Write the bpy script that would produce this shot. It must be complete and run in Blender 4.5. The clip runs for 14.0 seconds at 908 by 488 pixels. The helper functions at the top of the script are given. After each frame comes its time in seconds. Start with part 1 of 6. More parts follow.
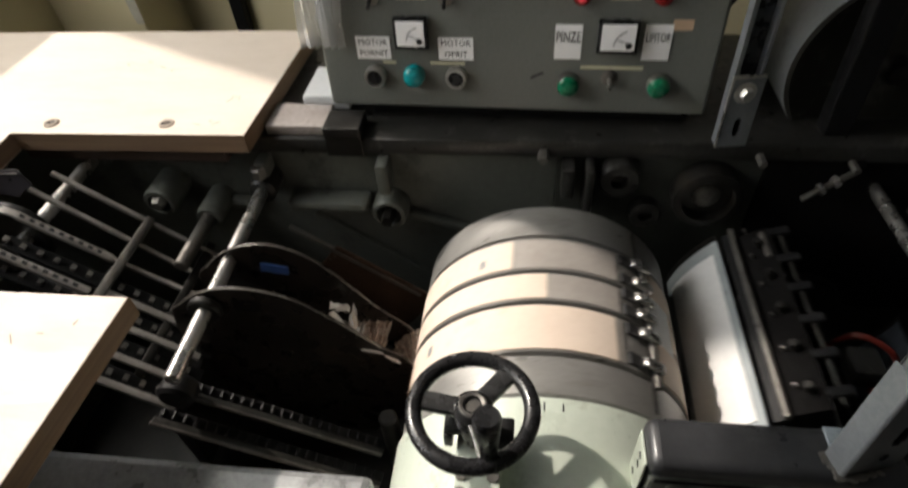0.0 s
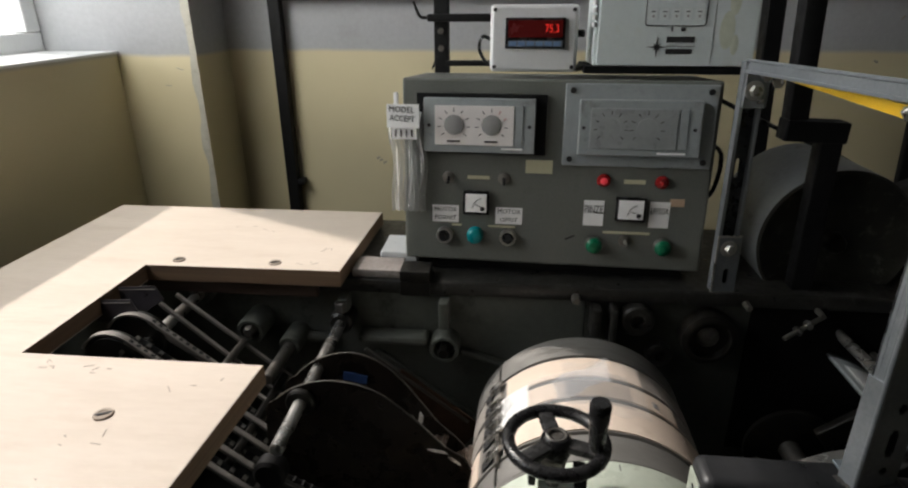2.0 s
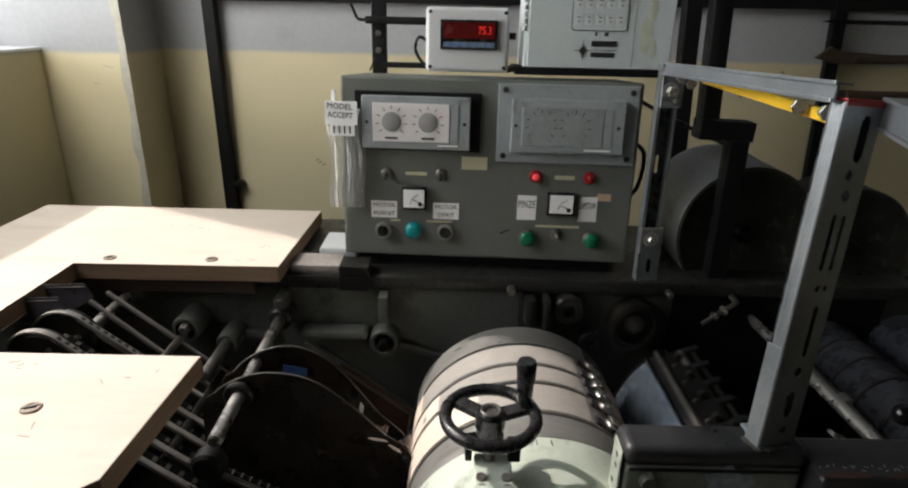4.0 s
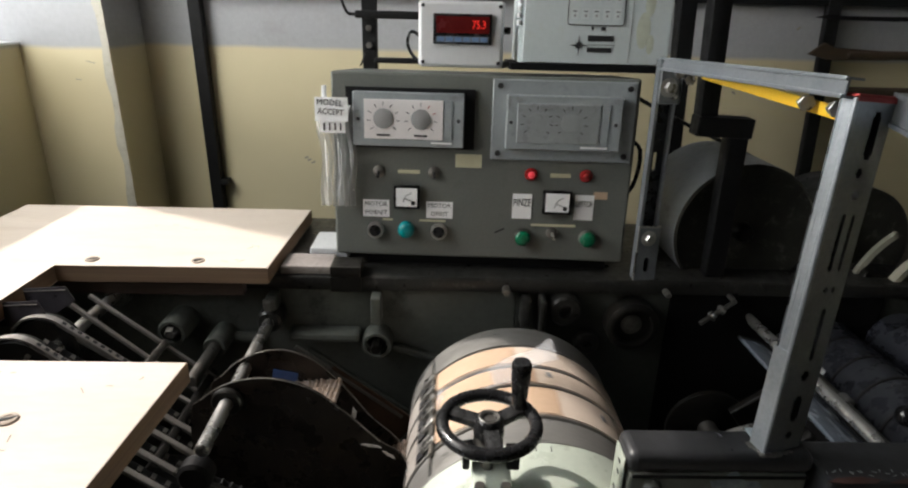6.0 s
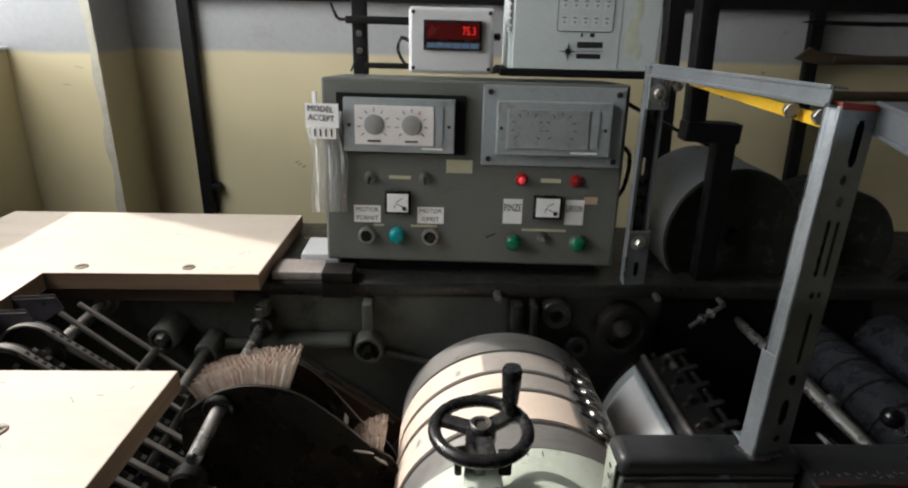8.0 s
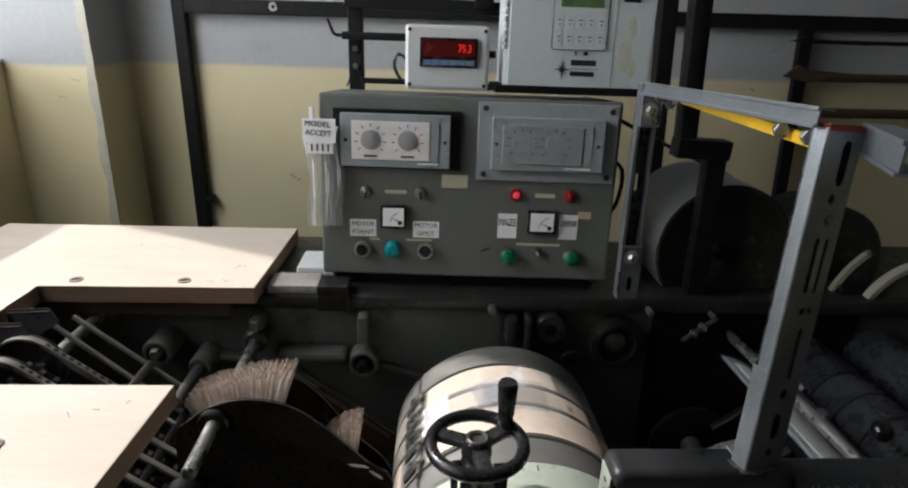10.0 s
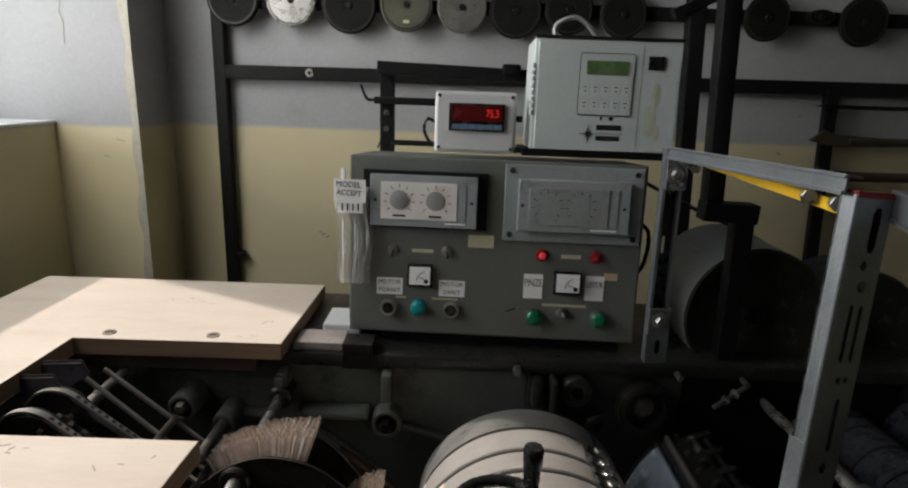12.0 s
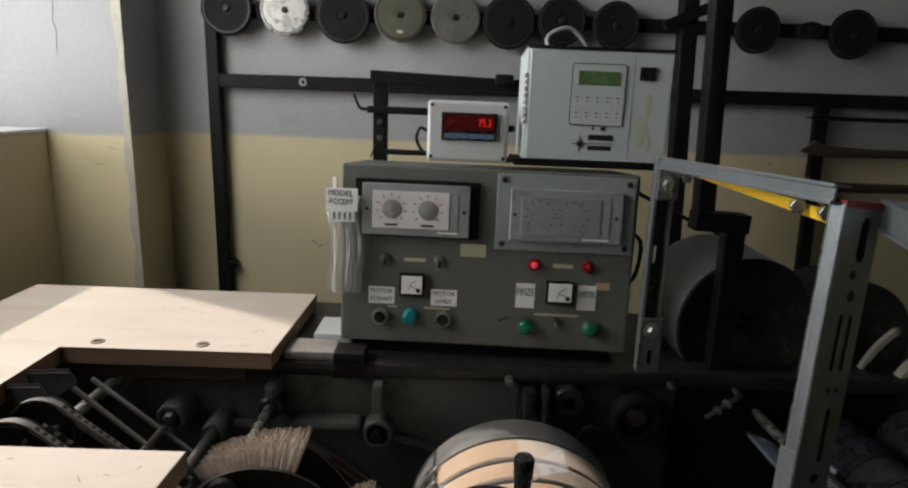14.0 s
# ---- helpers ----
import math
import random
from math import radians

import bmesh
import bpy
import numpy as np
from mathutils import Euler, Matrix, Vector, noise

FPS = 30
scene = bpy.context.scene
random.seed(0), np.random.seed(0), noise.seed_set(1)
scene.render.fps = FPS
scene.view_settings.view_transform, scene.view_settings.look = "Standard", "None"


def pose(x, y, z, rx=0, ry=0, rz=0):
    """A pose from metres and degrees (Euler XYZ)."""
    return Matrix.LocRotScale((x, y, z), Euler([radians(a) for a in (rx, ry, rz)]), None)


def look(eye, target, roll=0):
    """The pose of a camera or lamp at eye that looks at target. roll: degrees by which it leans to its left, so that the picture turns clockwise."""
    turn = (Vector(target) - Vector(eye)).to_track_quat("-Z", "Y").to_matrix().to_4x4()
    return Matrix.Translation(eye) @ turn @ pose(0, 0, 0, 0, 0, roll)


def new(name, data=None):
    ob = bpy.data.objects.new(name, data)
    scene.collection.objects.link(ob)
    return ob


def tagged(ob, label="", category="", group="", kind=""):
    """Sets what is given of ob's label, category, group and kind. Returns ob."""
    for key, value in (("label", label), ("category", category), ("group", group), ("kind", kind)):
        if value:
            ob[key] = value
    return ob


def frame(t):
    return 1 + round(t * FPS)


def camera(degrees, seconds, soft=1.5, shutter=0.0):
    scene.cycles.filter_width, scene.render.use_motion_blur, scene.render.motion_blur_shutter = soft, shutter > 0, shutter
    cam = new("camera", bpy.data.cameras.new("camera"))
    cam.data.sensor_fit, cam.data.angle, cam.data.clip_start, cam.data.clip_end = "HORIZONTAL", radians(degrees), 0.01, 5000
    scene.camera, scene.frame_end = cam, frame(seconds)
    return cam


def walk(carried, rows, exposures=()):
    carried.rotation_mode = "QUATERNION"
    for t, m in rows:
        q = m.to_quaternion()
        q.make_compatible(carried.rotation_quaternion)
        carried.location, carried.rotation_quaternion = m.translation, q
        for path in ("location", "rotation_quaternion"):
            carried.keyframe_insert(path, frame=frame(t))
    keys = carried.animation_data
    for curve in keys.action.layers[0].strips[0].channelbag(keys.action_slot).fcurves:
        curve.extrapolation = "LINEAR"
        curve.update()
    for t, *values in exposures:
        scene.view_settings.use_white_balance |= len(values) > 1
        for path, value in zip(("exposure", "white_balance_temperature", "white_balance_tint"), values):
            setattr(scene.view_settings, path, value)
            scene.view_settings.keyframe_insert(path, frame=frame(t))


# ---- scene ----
cam = camera(74.6, 14.0, soft=2.1, shutter=0.3)
METRES, EYE, TILT, LEAN, TURN = 0.5, 1.4, 0.0, 0.0, 9.7
ROWS = [
    (0.0, 0.0, 0.0, 0.0, -3.44, -45.15, 3.43),
    (0.5, -0.0419, -0.1037, 0.0223, -3.6, -32.25, 1.21),
    (1.0, -0.0161, -0.2536, -0.0169, -3.45, -24.67, 0.56),
    (1.5, -0.0921, -0.3901, -0.0697, -3.45, -22.59, 0.47),
    (2.0, -0.2742, -0.4811, -0.048, -3.99, -22.2, 0.29),
    (2.5, -0.3387, -0.559, -0.0536, -5.8, -21.52, -0.35),
    (3.0, -0.2977, -0.5597, -0.0738, -7.29, -21.32, -0.75),
    (3.5, -0.2696, -0.56, -0.0767, -8.57, -21.21, -1.07),
    (6.0, -0.2765, -0.5033, -0.0866, -10.43, -21.48, -1.37),
    (6.5, -0.2726, -0.4983, -0.0873, -10.66, -21.58, -1.37),
    (7.0, -0.2702, -0.5, -0.0847, -10.86, -21.5, -1.37),
    (9.5, -0.2891, -0.5143, -0.0608, -11.88, -20.63, -1.72),
    (10.0, -0.2896, -0.5159, -0.0603, -11.94, -20.12, -1.85),
    (10.5, -0.288, -0.5158, -0.0609, -11.49, -19.04, -1.73),
    (11.0, -0.3009, -0.5204, -0.0553, -10.57, -17.71, -1.09),
    (11.5, -0.3026, -0.5213, -0.0541, -9.99, -15.57, -1.5),
    (12.0, -0.2978, -0.527, -0.0497, -9.45, -14.68, -1.98),
    (12.5, -0.29, -0.5332, -0.0462, -9.57, -14.24, -2.08),
    (13.0, -0.2863, -0.534, -0.0438, -9.62, -13.92, -2.17),
    (13.5, -0.2859, -0.5254, -0.0524, -9.74, -13.81, -2.22),
    (14.0, -0.2893, -0.5256, -0.0531, -9.93, -13.71, -2.25),
]
EXPOSURES = [(0.0, 0.56, 6700, 10), (0.5, 0.48, 6700, 10), (2.0, 0.14, 6500, 10), (2.5, 0.1, 6450, 10), (3.5, 0.36, 6500, 10), (6.5, 0.66, 6450, 10), (7.0, 0.66, 6450, 10), (9.5, 0.32, 6200, 10), (10.5, 0.4, 6150, 10), (11.0, -0.2, 6250, 10), (11.5, -0.12, 6400, 10), (12.5, 0.0, 6500, 10), (14.0, 0.02, 6500, 10)]
walk(cam, [(t, pose(0, 0, EYE, TILT, LEAN, TURN) @ pose(METRES * x, METRES * y, METRES * z, 90 + pitch, roll, yaw)) for t, x, y, z, yaw, pitch, roll in ROWS], EXPOSURES)

# ---- world, sun, exposure ----
SUN_WAY = Vector((0.32, -0.152, -0.325)).normalized()
world = bpy.data.worlds.new("sky")
scene.world = world
world.use_nodes = True
_sky = world.node_tree.nodes.new("ShaderNodeTexSky")
_sky.sky_type, _sky.sun_disc = "NISHITA", False
_sky.sun_elevation = math.asin(-SUN_WAY.z)
_sky.sun_rotation = math.atan2(-SUN_WAY.x, -SUN_WAY.y)
_bg = world.node_tree.nodes["Background"]
_bg.inputs["Strength"].default_value = 0.12
world.node_tree.links.new(_sky.outputs[0], _bg.inputs["Color"])
sun = new("sun", bpy.data.lights.new("sun", "SUN"))
sun.data.energy, sun.data.angle, sun.data.color = 2.7, radians(1.2), (1.0, 0.915, 0.835)
sun.matrix_world = look(Vector((-4, 2, 5)), Vector((-4, 2, 5)) + SUN_WAY)


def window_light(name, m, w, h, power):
    """An added area lamp in a window's opening, in place of sky light."""
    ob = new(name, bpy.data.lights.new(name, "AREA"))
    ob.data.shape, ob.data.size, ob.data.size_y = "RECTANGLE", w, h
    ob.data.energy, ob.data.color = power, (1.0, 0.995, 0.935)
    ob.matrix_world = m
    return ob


# Two added lamps: one brightens the machine side, one the pillar.
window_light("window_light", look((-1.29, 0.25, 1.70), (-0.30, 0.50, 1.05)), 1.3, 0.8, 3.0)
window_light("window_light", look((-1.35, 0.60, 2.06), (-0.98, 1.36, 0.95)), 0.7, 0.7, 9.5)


# ---- helpers of this scene ----
def slab(bm, x0, x1, y0, y1, z0, z1, bevel=0.0, m=None, seg=2):
    vs = [bm.verts.new((x, y, z)) for z in (z0, z1) for x, y in ((x0, y0), (x1, y0), (x1, y1), (x0, y1))]
    fs = [bm.faces.new([vs[i] for i in f]) for f in ((3, 2, 1, 0), (4, 5, 6, 7), (0, 1, 5, 4), (1, 2, 6, 5), (2, 3, 7, 6), (3, 0, 4, 7))]
    if bevel:
        es = list({e for f in fs for e in f.edges})
        out = bmesh.ops.bevel(bm, geom=es, offset=bevel, segments=seg, profile=0.5, affect="EDGES")
        vs = list({v for f in out["faces"] for v in f.verts})
    if m is not None:
        bmesh.ops.transform(bm, matrix=m, verts=vs)
    return bm


def lathe(bm, profile, m, seg=32, closed=True):
    """Turn (radius, height) pairs round z, then place by m."""
    rings = []
    for r, h in profile:
        if r < 1e-6:
            rings.append([bm.verts.new(m @ Vector((0, 0, h)))])
        else:
            rings.append([bm.verts.new(m @ Vector((r * math.cos(2 * math.pi * i / seg), r * math.sin(2 * math.pi * i / seg), h))) for i in range(seg)])
    for a, b in zip(rings, rings[1:]):
        for i in range(seg):
            j = (i + 1) % seg
            if len(a) == 1 and len(b) > 1:
                bm.faces.new((a[0], b[j], b[i])[::-1])
            elif len(b) == 1 and len(a) > 1:
                bm.faces.new((a[i], a[j], b[0]))
            elif len(a) > 1:
                bm.faces.new((a[i], a[j], b[j], b[i]))
    return bm


def along(p, q):
    """A pose at p whose z axis points to q."""
    p, q = Vector(p), Vector(q)
    return Matrix.Translation(p) @ (q - p).to_track_quat("Z", "Y").to_matrix().to_4x4()


def rod(bm, p, q, r, seg=16, bevel=0.0):
    n = (Vector(q) - Vector(p)).length
    b = bevel or min(r * 0.2, n * 0.2)
    return lathe(bm, [(0, 0), (r - b, 0), (r, b), (r, n - b), (r - b, n), (0, n)], along(p, q), seg)


def tube(bm, pts, r, seg=8, steps=6, smooth=True):
    """A bent rod, cable or hose through points."""
    ps = [Vector(p) for p in pts]
    path = []
    for i in range(len(ps) - 1):
        a, b, c, d = ps[max(i - 1, 0)], ps[i], ps[i + 1], ps[min(i + 2, len(ps) - 1)]
        for k in range(steps if smooth else 1):
            t = k / steps
            if smooth:
                path.append(0.5 * ((2 * b) + (c - a) * t + (2 * a - 5 * b + 4 * c - d) * t * t + (3 * b - a - 3 * c + d) * t ** 3))
            else:
                path.append(b)
    path.append(ps[-1])
    rings, up = [], None
    for i, p in enumerate(path):
        t = (path[min(i + 1, len(path) - 1)] - path[max(i - 1, 0)]).normalized()
        if up is None:
            up = t.orthogonal().normalized()
        up = (up - t * up.dot(t)).normalized()
        side = t.cross(up)
        rings.append([bm.verts.new(p + r * (math.cos(a) * up + math.sin(a) * side)) for a in [2 * math.pi * k / seg for k in range(seg)]])
    for a, b in zip(rings, rings[1:]):
        for k in range(seg):
            bm.faces.new((a[k], a[(k + 1) % seg], b[(k + 1) % seg], b[k]))
    bm.faces.new(rings[0][::-1])
    bm.faces.new(rings[-1])
    return bm


def prism(bm, outline, h0, h1, m=None, bevel=0.0):
    """An outline in x, y, pushed from height h0 to h1."""
    lo = [bm.verts.new((x, y, h0)) for x, y in outline]
    hi = [bm.verts.new((x, y, h1)) for x, y in outline]
    n = len(lo)
    fs = [bm.faces.new(lo[::-1]), bm.faces.new(hi)] + [bm.faces.new((lo[i], lo[(i + 1) % n], hi[(i + 1) % n], hi[i])) for i in range(n)]
    vs = lo + hi
    if bevel:
        es = list({e for f in fs[:2] for e in f.edges})
        out = bmesh.ops.bevel(bm, geom=es, offset=bevel, segments=2, profile=0.5, affect="EDGES")
        vs = list({v for f in out["faces"] for v in f.verts} | {v for v in vs if v.is_valid})
    if m is not None:
        bmesh.ops.transform(bm, matrix=m, verts=vs)
    return bm


def mesh_of(name, bm, material, shift=Vector()):
    bmesh.ops.recalc_face_normals(bm, faces=bm.faces)
    if shift.length:
        bmesh.ops.translate(bm, vec=-shift, verts=bm.verts)
    bm.normal_update()
    bm.edges.index_update()
    crisp = []
    for e in bm.edges:
        if len(e.link_faces) == 2 and e.calc_face_angle(0.0) > radians(10):
            small, large = sorted(f.calc_area() for f in e.link_faces)
            if large > 12 * small:
                crisp.append(e.index)
    me = bpy.data.meshes.new(name)
    bm.to_mesh(me)
    bm.free()
    me.materials.append(material)
    me.polygons.foreach_set("use_smooth", [True] * len(me.polygons))
    me.set_sharp_from_angle(angle=radians(38))
    for i in crisp:
        me.edges[i].use_edge_sharp = True
    return me


WHERE = {}


def thing(name, base, label, category, group="", kind=""):
    """An Empty at a thing's base; parts are given in world coordinates."""
    ob = tagged(new(name), label, category, group, kind)
    ob.empty_display_size = 0.02
    ob.location = base
    WHERE[ob] = Vector(base)
    return ob


def part(name, bm, material, parent, label=""):
    at = WHERE[parent]
    ob = new(name, mesh_of(name, bm, material, at))
    ob.parent = parent
    WHERE[ob] = at
    return tagged(ob, label)


def solo(name, bm, material, base, label, category, group="", kind=""):
    ob = new(name, mesh_of(name, bm, material, Vector(base)))
    ob.location = base
    WHERE[ob] = Vector(base)
    return tagged(ob, label, category, group, kind)


def structure(name, bm, material, label=""):
    ob = new(name, mesh_of(name, bm, material))
    WHERE[ob] = Vector()
    return tagged(ob, label, kind="structure")


def box(*a, **k):
    return slab(bmesh.new(), *a, **k)


def writing(name, text, size, m, material, parent, spread=1.0):
    """Letters in the built-in font as a thin mesh; m puts them in the parent's space."""
    cu = bpy.data.curves.new(name, "FONT")
    cu.body, cu.size, cu.align_x, cu.align_y, cu.extrude = text, size, "CENTER", "CENTER", 0.0002
    cu.resolution_u = 2
    tmp = bpy.data.objects.new(name, cu)
    scene.collection.objects.link(tmp)
    bpy.context.view_layer.update()
    me = bpy.data.meshes.new_from_object(tmp.evaluated_get(bpy.context.evaluated_depsgraph_get()))
    bpy.data.objects.remove(tmp)
    bpy.data.curves.remove(cu)
    me.transform(m @ Matrix.Diagonal((spread, 1, 1, 1)))
    me.materials.clear()
    me.materials.append(material)
    ob = new(name, me)
    ob.parent = parent
    WHERE[ob] = WHERE.get(parent, Vector())
    return ob


# ---- materials ----
def surf(name, a, b, rough=0.6, metal=0.0, scale=6.0, fine=120.0, bump=0.15, depth=0.001, stretch=(1, 1, 1), stain=None, amount=0.35, spec=0.5, wear=0.15):
    """A worn surface: two colours mixed by broad and fine noise, optional stains, uneven gloss and fine relief."""
    mt = bpy.data.materials.new(name)
    mt.use_nodes = True
    nt = mt.node_tree
    bs = nt.nodes["Principled BSDF"]
    tc = nt.nodes.new("ShaderNodeTexCoord")
    mp = nt.nodes.new("ShaderNodeMapping")
    mp.inputs["Scale"].default_value = stretch
    nt.links.new(tc.outputs["Object"], mp.inputs[0])

    def noisy(sc, detail=4.0, r=0.55):
        n = nt.nodes.new("ShaderNodeTexNoise")
        n.inputs["Scale"].default_value, n.inputs["Detail"].default_value, n.inputs["Roughness"].default_value = sc, detail, r
        nt.links.new(mp.outputs[0], n.inputs["Vector"])
        return n.outputs["Fac"]

    def ramp(fac, lo, hi):
        r = nt.nodes.new("ShaderNodeMapRange")
        r.inputs[1].default_value, r.inputs[2].default_value = lo, hi
        nt.links.new(fac, r.inputs[0])
        return r.outputs[0]

    def mix(fac, p, q):
        mx = nt.nodes.new("ShaderNodeMix")
        mx.data_type = "RGBA"
        for sock, val in ((mx.inputs[0], fac), (mx.inputs[6], p), (mx.inputs[7], q)):
            if isinstance(val, bpy.types.NodeSocket):
                nt.links.new(val, sock)
            else:
                sock.default_value = (*val, 1) if isinstance(val, tuple) and len(val) == 3 else val
        return mx.outputs[2]

    broad, small = noisy(scale), noisy(fine, 6, 0.65)
    add = nt.nodes.new("ShaderNodeMath")
    add.operation, add.inputs[1].default_value = "MULTIPLY_ADD", 0.6
    nt.links.new(broad, add.inputs[0])
    half = nt.nodes.new("ShaderNodeMath")
    half.operation, half.inputs[1].default_value = "MULTIPLY", 0.4
    nt.links.new(small, half.inputs[0])
    nt.links.new(half.outputs[0], add.inputs[2])
    col = mix(ramp(add.outputs[0], 0.36, 0.64), a, b)
    if stain:
        col = mix(ramp(noisy(scale * 2.3, 8, 0.7), 0.56, 0.56 + amount * 0.5), col, stain)
    nt.links.new(col, bs.inputs["Base Color"])
    bs.inputs["Metallic"].default_value = metal
    bs.inputs["Specular IOR Level"].default_value = spec
    rr = nt.nodes.new("ShaderNodeMapRange")
    rr.inputs[1].default_value, rr.inputs[2].default_value = 0.3, 0.7
    rr.inputs[3].default_value, rr.inputs[4].default_value = max(rough - wear, 0.03), min(rough + wear, 1.0)
    nt.links.new(noisy(scale * 4, 5, 0.6), rr.inputs[0])
    nt.links.new(rr.outputs[0], bs.inputs["Roughness"])
    if bump:
        bp = nt.nodes.new("ShaderNodeBump")
        bp.inputs["Strength"].default_value, bp.inputs["Distance"].default_value = bump, depth
        nt.links.new(add.outputs[0], bp.inputs["Height"])
        nt.links.new(bp.outputs[0], bs.inputs["Normal"])
    return mt


def glow(name, colour, strength):
    mt = bpy.data.materials.new(name)
    mt.use_nodes = True
    bs = mt.node_tree.nodes["Principled BSDF"]
    bs.inputs["Base Color"].default_value = (*colour, 1)
    bs.inputs["Emission Color"].default_value = (*colour, 1)
    bs.inputs["Emission Strength"].default_value = strength
    return mt


def clear(name, tint=(0.95, 0.96, 0.95), alpha=0.25, rough=0.08):
    """Thin clear film or plastic."""
    mt = surf(name, tint, tuple(c * 0.9 for c in tint), rough, fine=60, bump=0.5, depth=0.004, scale=14)
    mt.node_tree.nodes["Principled BSDF"].inputs["Alpha"].default_value = alpha
    return mt


def dado_paint():
    """White paint above, ochre oil paint below, parted at 1.245 m by an uneven line."""
    mt = surf("wall_paint", (0.35, 0.355, 0.37), (0.43, 0.44, 0.455), 0.7, scale=2.5, fine=70, bump=0.35, depth=0.002, stain=(0.28, 0.27, 0.265), amount=0.7)
    nt = mt.node_tree
    bs = nt.nodes["Principled BSDF"]
    old = bs.inputs["Base Color"].links[0].from_socket
    tc = nt.nodes.new("ShaderNodeTexCoord")
    sep = nt.nodes.new("ShaderNodeSeparateXYZ")
    nt.links.new(tc.outputs["Object"], sep.inputs[0])
    wob = nt.nodes.new("ShaderNodeTexNoise")
    wob.inputs["Scale"].default_value = 9
    nt.links.new(tc.outputs["Object"], wob.inputs["Vector"])
    am = nt.nodes.new("ShaderNodeMath")
    am.operation, am.inputs[1].default_value = "MULTIPLY_ADD", 0.008
    nt.links.new(wob.outputs["Fac"], am.inputs[0])
    nt.links.new(sep.outputs["Z"], am.inputs[2])
    st = nt.nodes.new("ShaderNodeMapRange")
    st.inputs[1].default_value, st.inputs[2].default_value = 1.244, 1.256
    nt.links.new(am.outputs[0], st.inputs[0])
    och = nt.nodes.new("ShaderNodeTexNoise")
    och.inputs["Scale"].default_value, och.inputs["Detail"].default_value = 5, 8
    nt.links.new(tc.outputs["Object"], och.inputs["Vector"])
    cr = nt.nodes.new("ShaderNodeMix")
    cr.data_type = "RGBA"
    cr.inputs[6].default_value, cr.inputs[7].default_value = (0.58, 0.505, 0.31, 1), (0.70, 0.625, 0.42, 1)
    nt.links.new(och.outputs["Fac"], cr.inputs[0])
    mx = nt.nodes.new("ShaderNodeMix")
    mx.data_type = "RGBA"
    nt.links.new(st.outputs[0], mx.inputs[0])
    nt.links.new(cr.outputs[2], mx.inputs[6])
    nt.links.new(old, mx.inputs[7])
    nt.links.new(mx.outputs[2], bs.inputs["Base Color"])
    return mt


def plywood():
    mt = surf("plywood", (0.65, 0.555, 0.465), (0.73, 0.635, 0.545), 0.6, scale=3, fine=30, stretch=(1.0, 5, 4), bump=0.1, stain=(0.56, 0.45, 0.36), amount=0.9)
    return mt


M_WALL = dado_paint()
M_PLY = plywood()
M_GRIME = surf("grime_on_wood", (0.34, 0.28, 0.23), (0.48, 0.40, 0.33), 0.8, scale=60, bump=0)
# Darker than the board's own wood: the shade on its edges is in this colour.
M_PLYEDGE_SHADED = surf("shaded_plywood_edge", (0.17, 0.105, 0.065), (0.25, 0.165, 0.10), 0.7, stretch=(1, 1, 60), scale=4)
M_CAST = surf("cast_iron_paint", (0.082, 0.088, 0.077), (0.12, 0.127, 0.112), 0.5, spec=0.35, scale=5, fine=90, bump=0.3, stain=(0.018, 0.017, 0.014), amount=0.4)
M_DARK = surf("oily_steel", (0.006, 0.0055, 0.005), (0.016, 0.015, 0.013), 0.42, metal=0.3, scale=9, stain=(0.028, 0.022, 0.016))
M_BLACK = surf("black_paint", (0.004, 0.004, 0.0045), (0.008, 0.008, 0.009), 0.55, scale=12, spec=0.25)
M_PLASTIC = surf("black_plastic", (0.010, 0.010, 0.011), (0.016, 0.016, 0.017), 0.28, scale=20, bump=0.05)
M_STEEL = surf("bright_steel", (0.45, 0.44, 0.42), (0.58, 0.57, 0.55), 0.3, metal=0.9, scale=8, stain=(0.36, 0.34, 0.31), amount=0.8)
M_DULL = surf("dull_steel", (0.15, 0.14, 0.13), (0.24, 0.23, 0.21), 0.42, metal=0.8, scale=10, stain=(0.08, 0.07, 0.06))
M_ZINC = surf("zinc_steel", (0.21, 0.23, 0.25), (0.30, 0.32, 0.345), 0.38, metal=0.6, scale=16, fine=220, bump=0.06, wear=0.0)
M_PACK = surf("worn_packing_sheet", (0.31, 0.285, 0.26), (0.40, 0.37, 0.34), 0.5, scale=9, stain=(0.3, 0.27, 0.24), bump=0.05)
M_DRUM = surf("drum_steel", (0.25, 0.245, 0.23), (0.33, 0.32, 0.305), 0.40, metal=0.45, scale=4, fine=90, stretch=(1, 3, 1), stain=(0.2, 0.19, 0.17), bump=0.04)
M_CREAM = surf("cream_blanket", (0.68, 0.56, 0.46), (0.77, 0.65, 0.55), 0.7, scale=7, stain=(0.55, 0.43, 0.32), bump=0.08)
M_KRAFT = surf("kraft_sheet", (0.52, 0.36, 0.24), (0.62, 0.44, 0.31), 0.6, scale=9, bump=0.08)
M_PAPER = surf("white_paper", (0.72, 0.72, 0.71), (0.82, 0.82, 0.81), 0.6, scale=9, bump=0.05)
M_MINT = surf("mint_paint", (0.50, 0.56, 0.48), (0.58, 0.63, 0.55), 0.35, scale=6, stain=(0.3, 0.32, 0.26), amount=0.3, bump=0.05)
M_CAB = surf("grey_hammer_paint", (0.125, 0.134, 0.122), (0.165, 0.174, 0.157), 0.42, scale=7, fine=220, bump=0.2, stain=(0.11, 0.115, 0.10), amount=0.5)
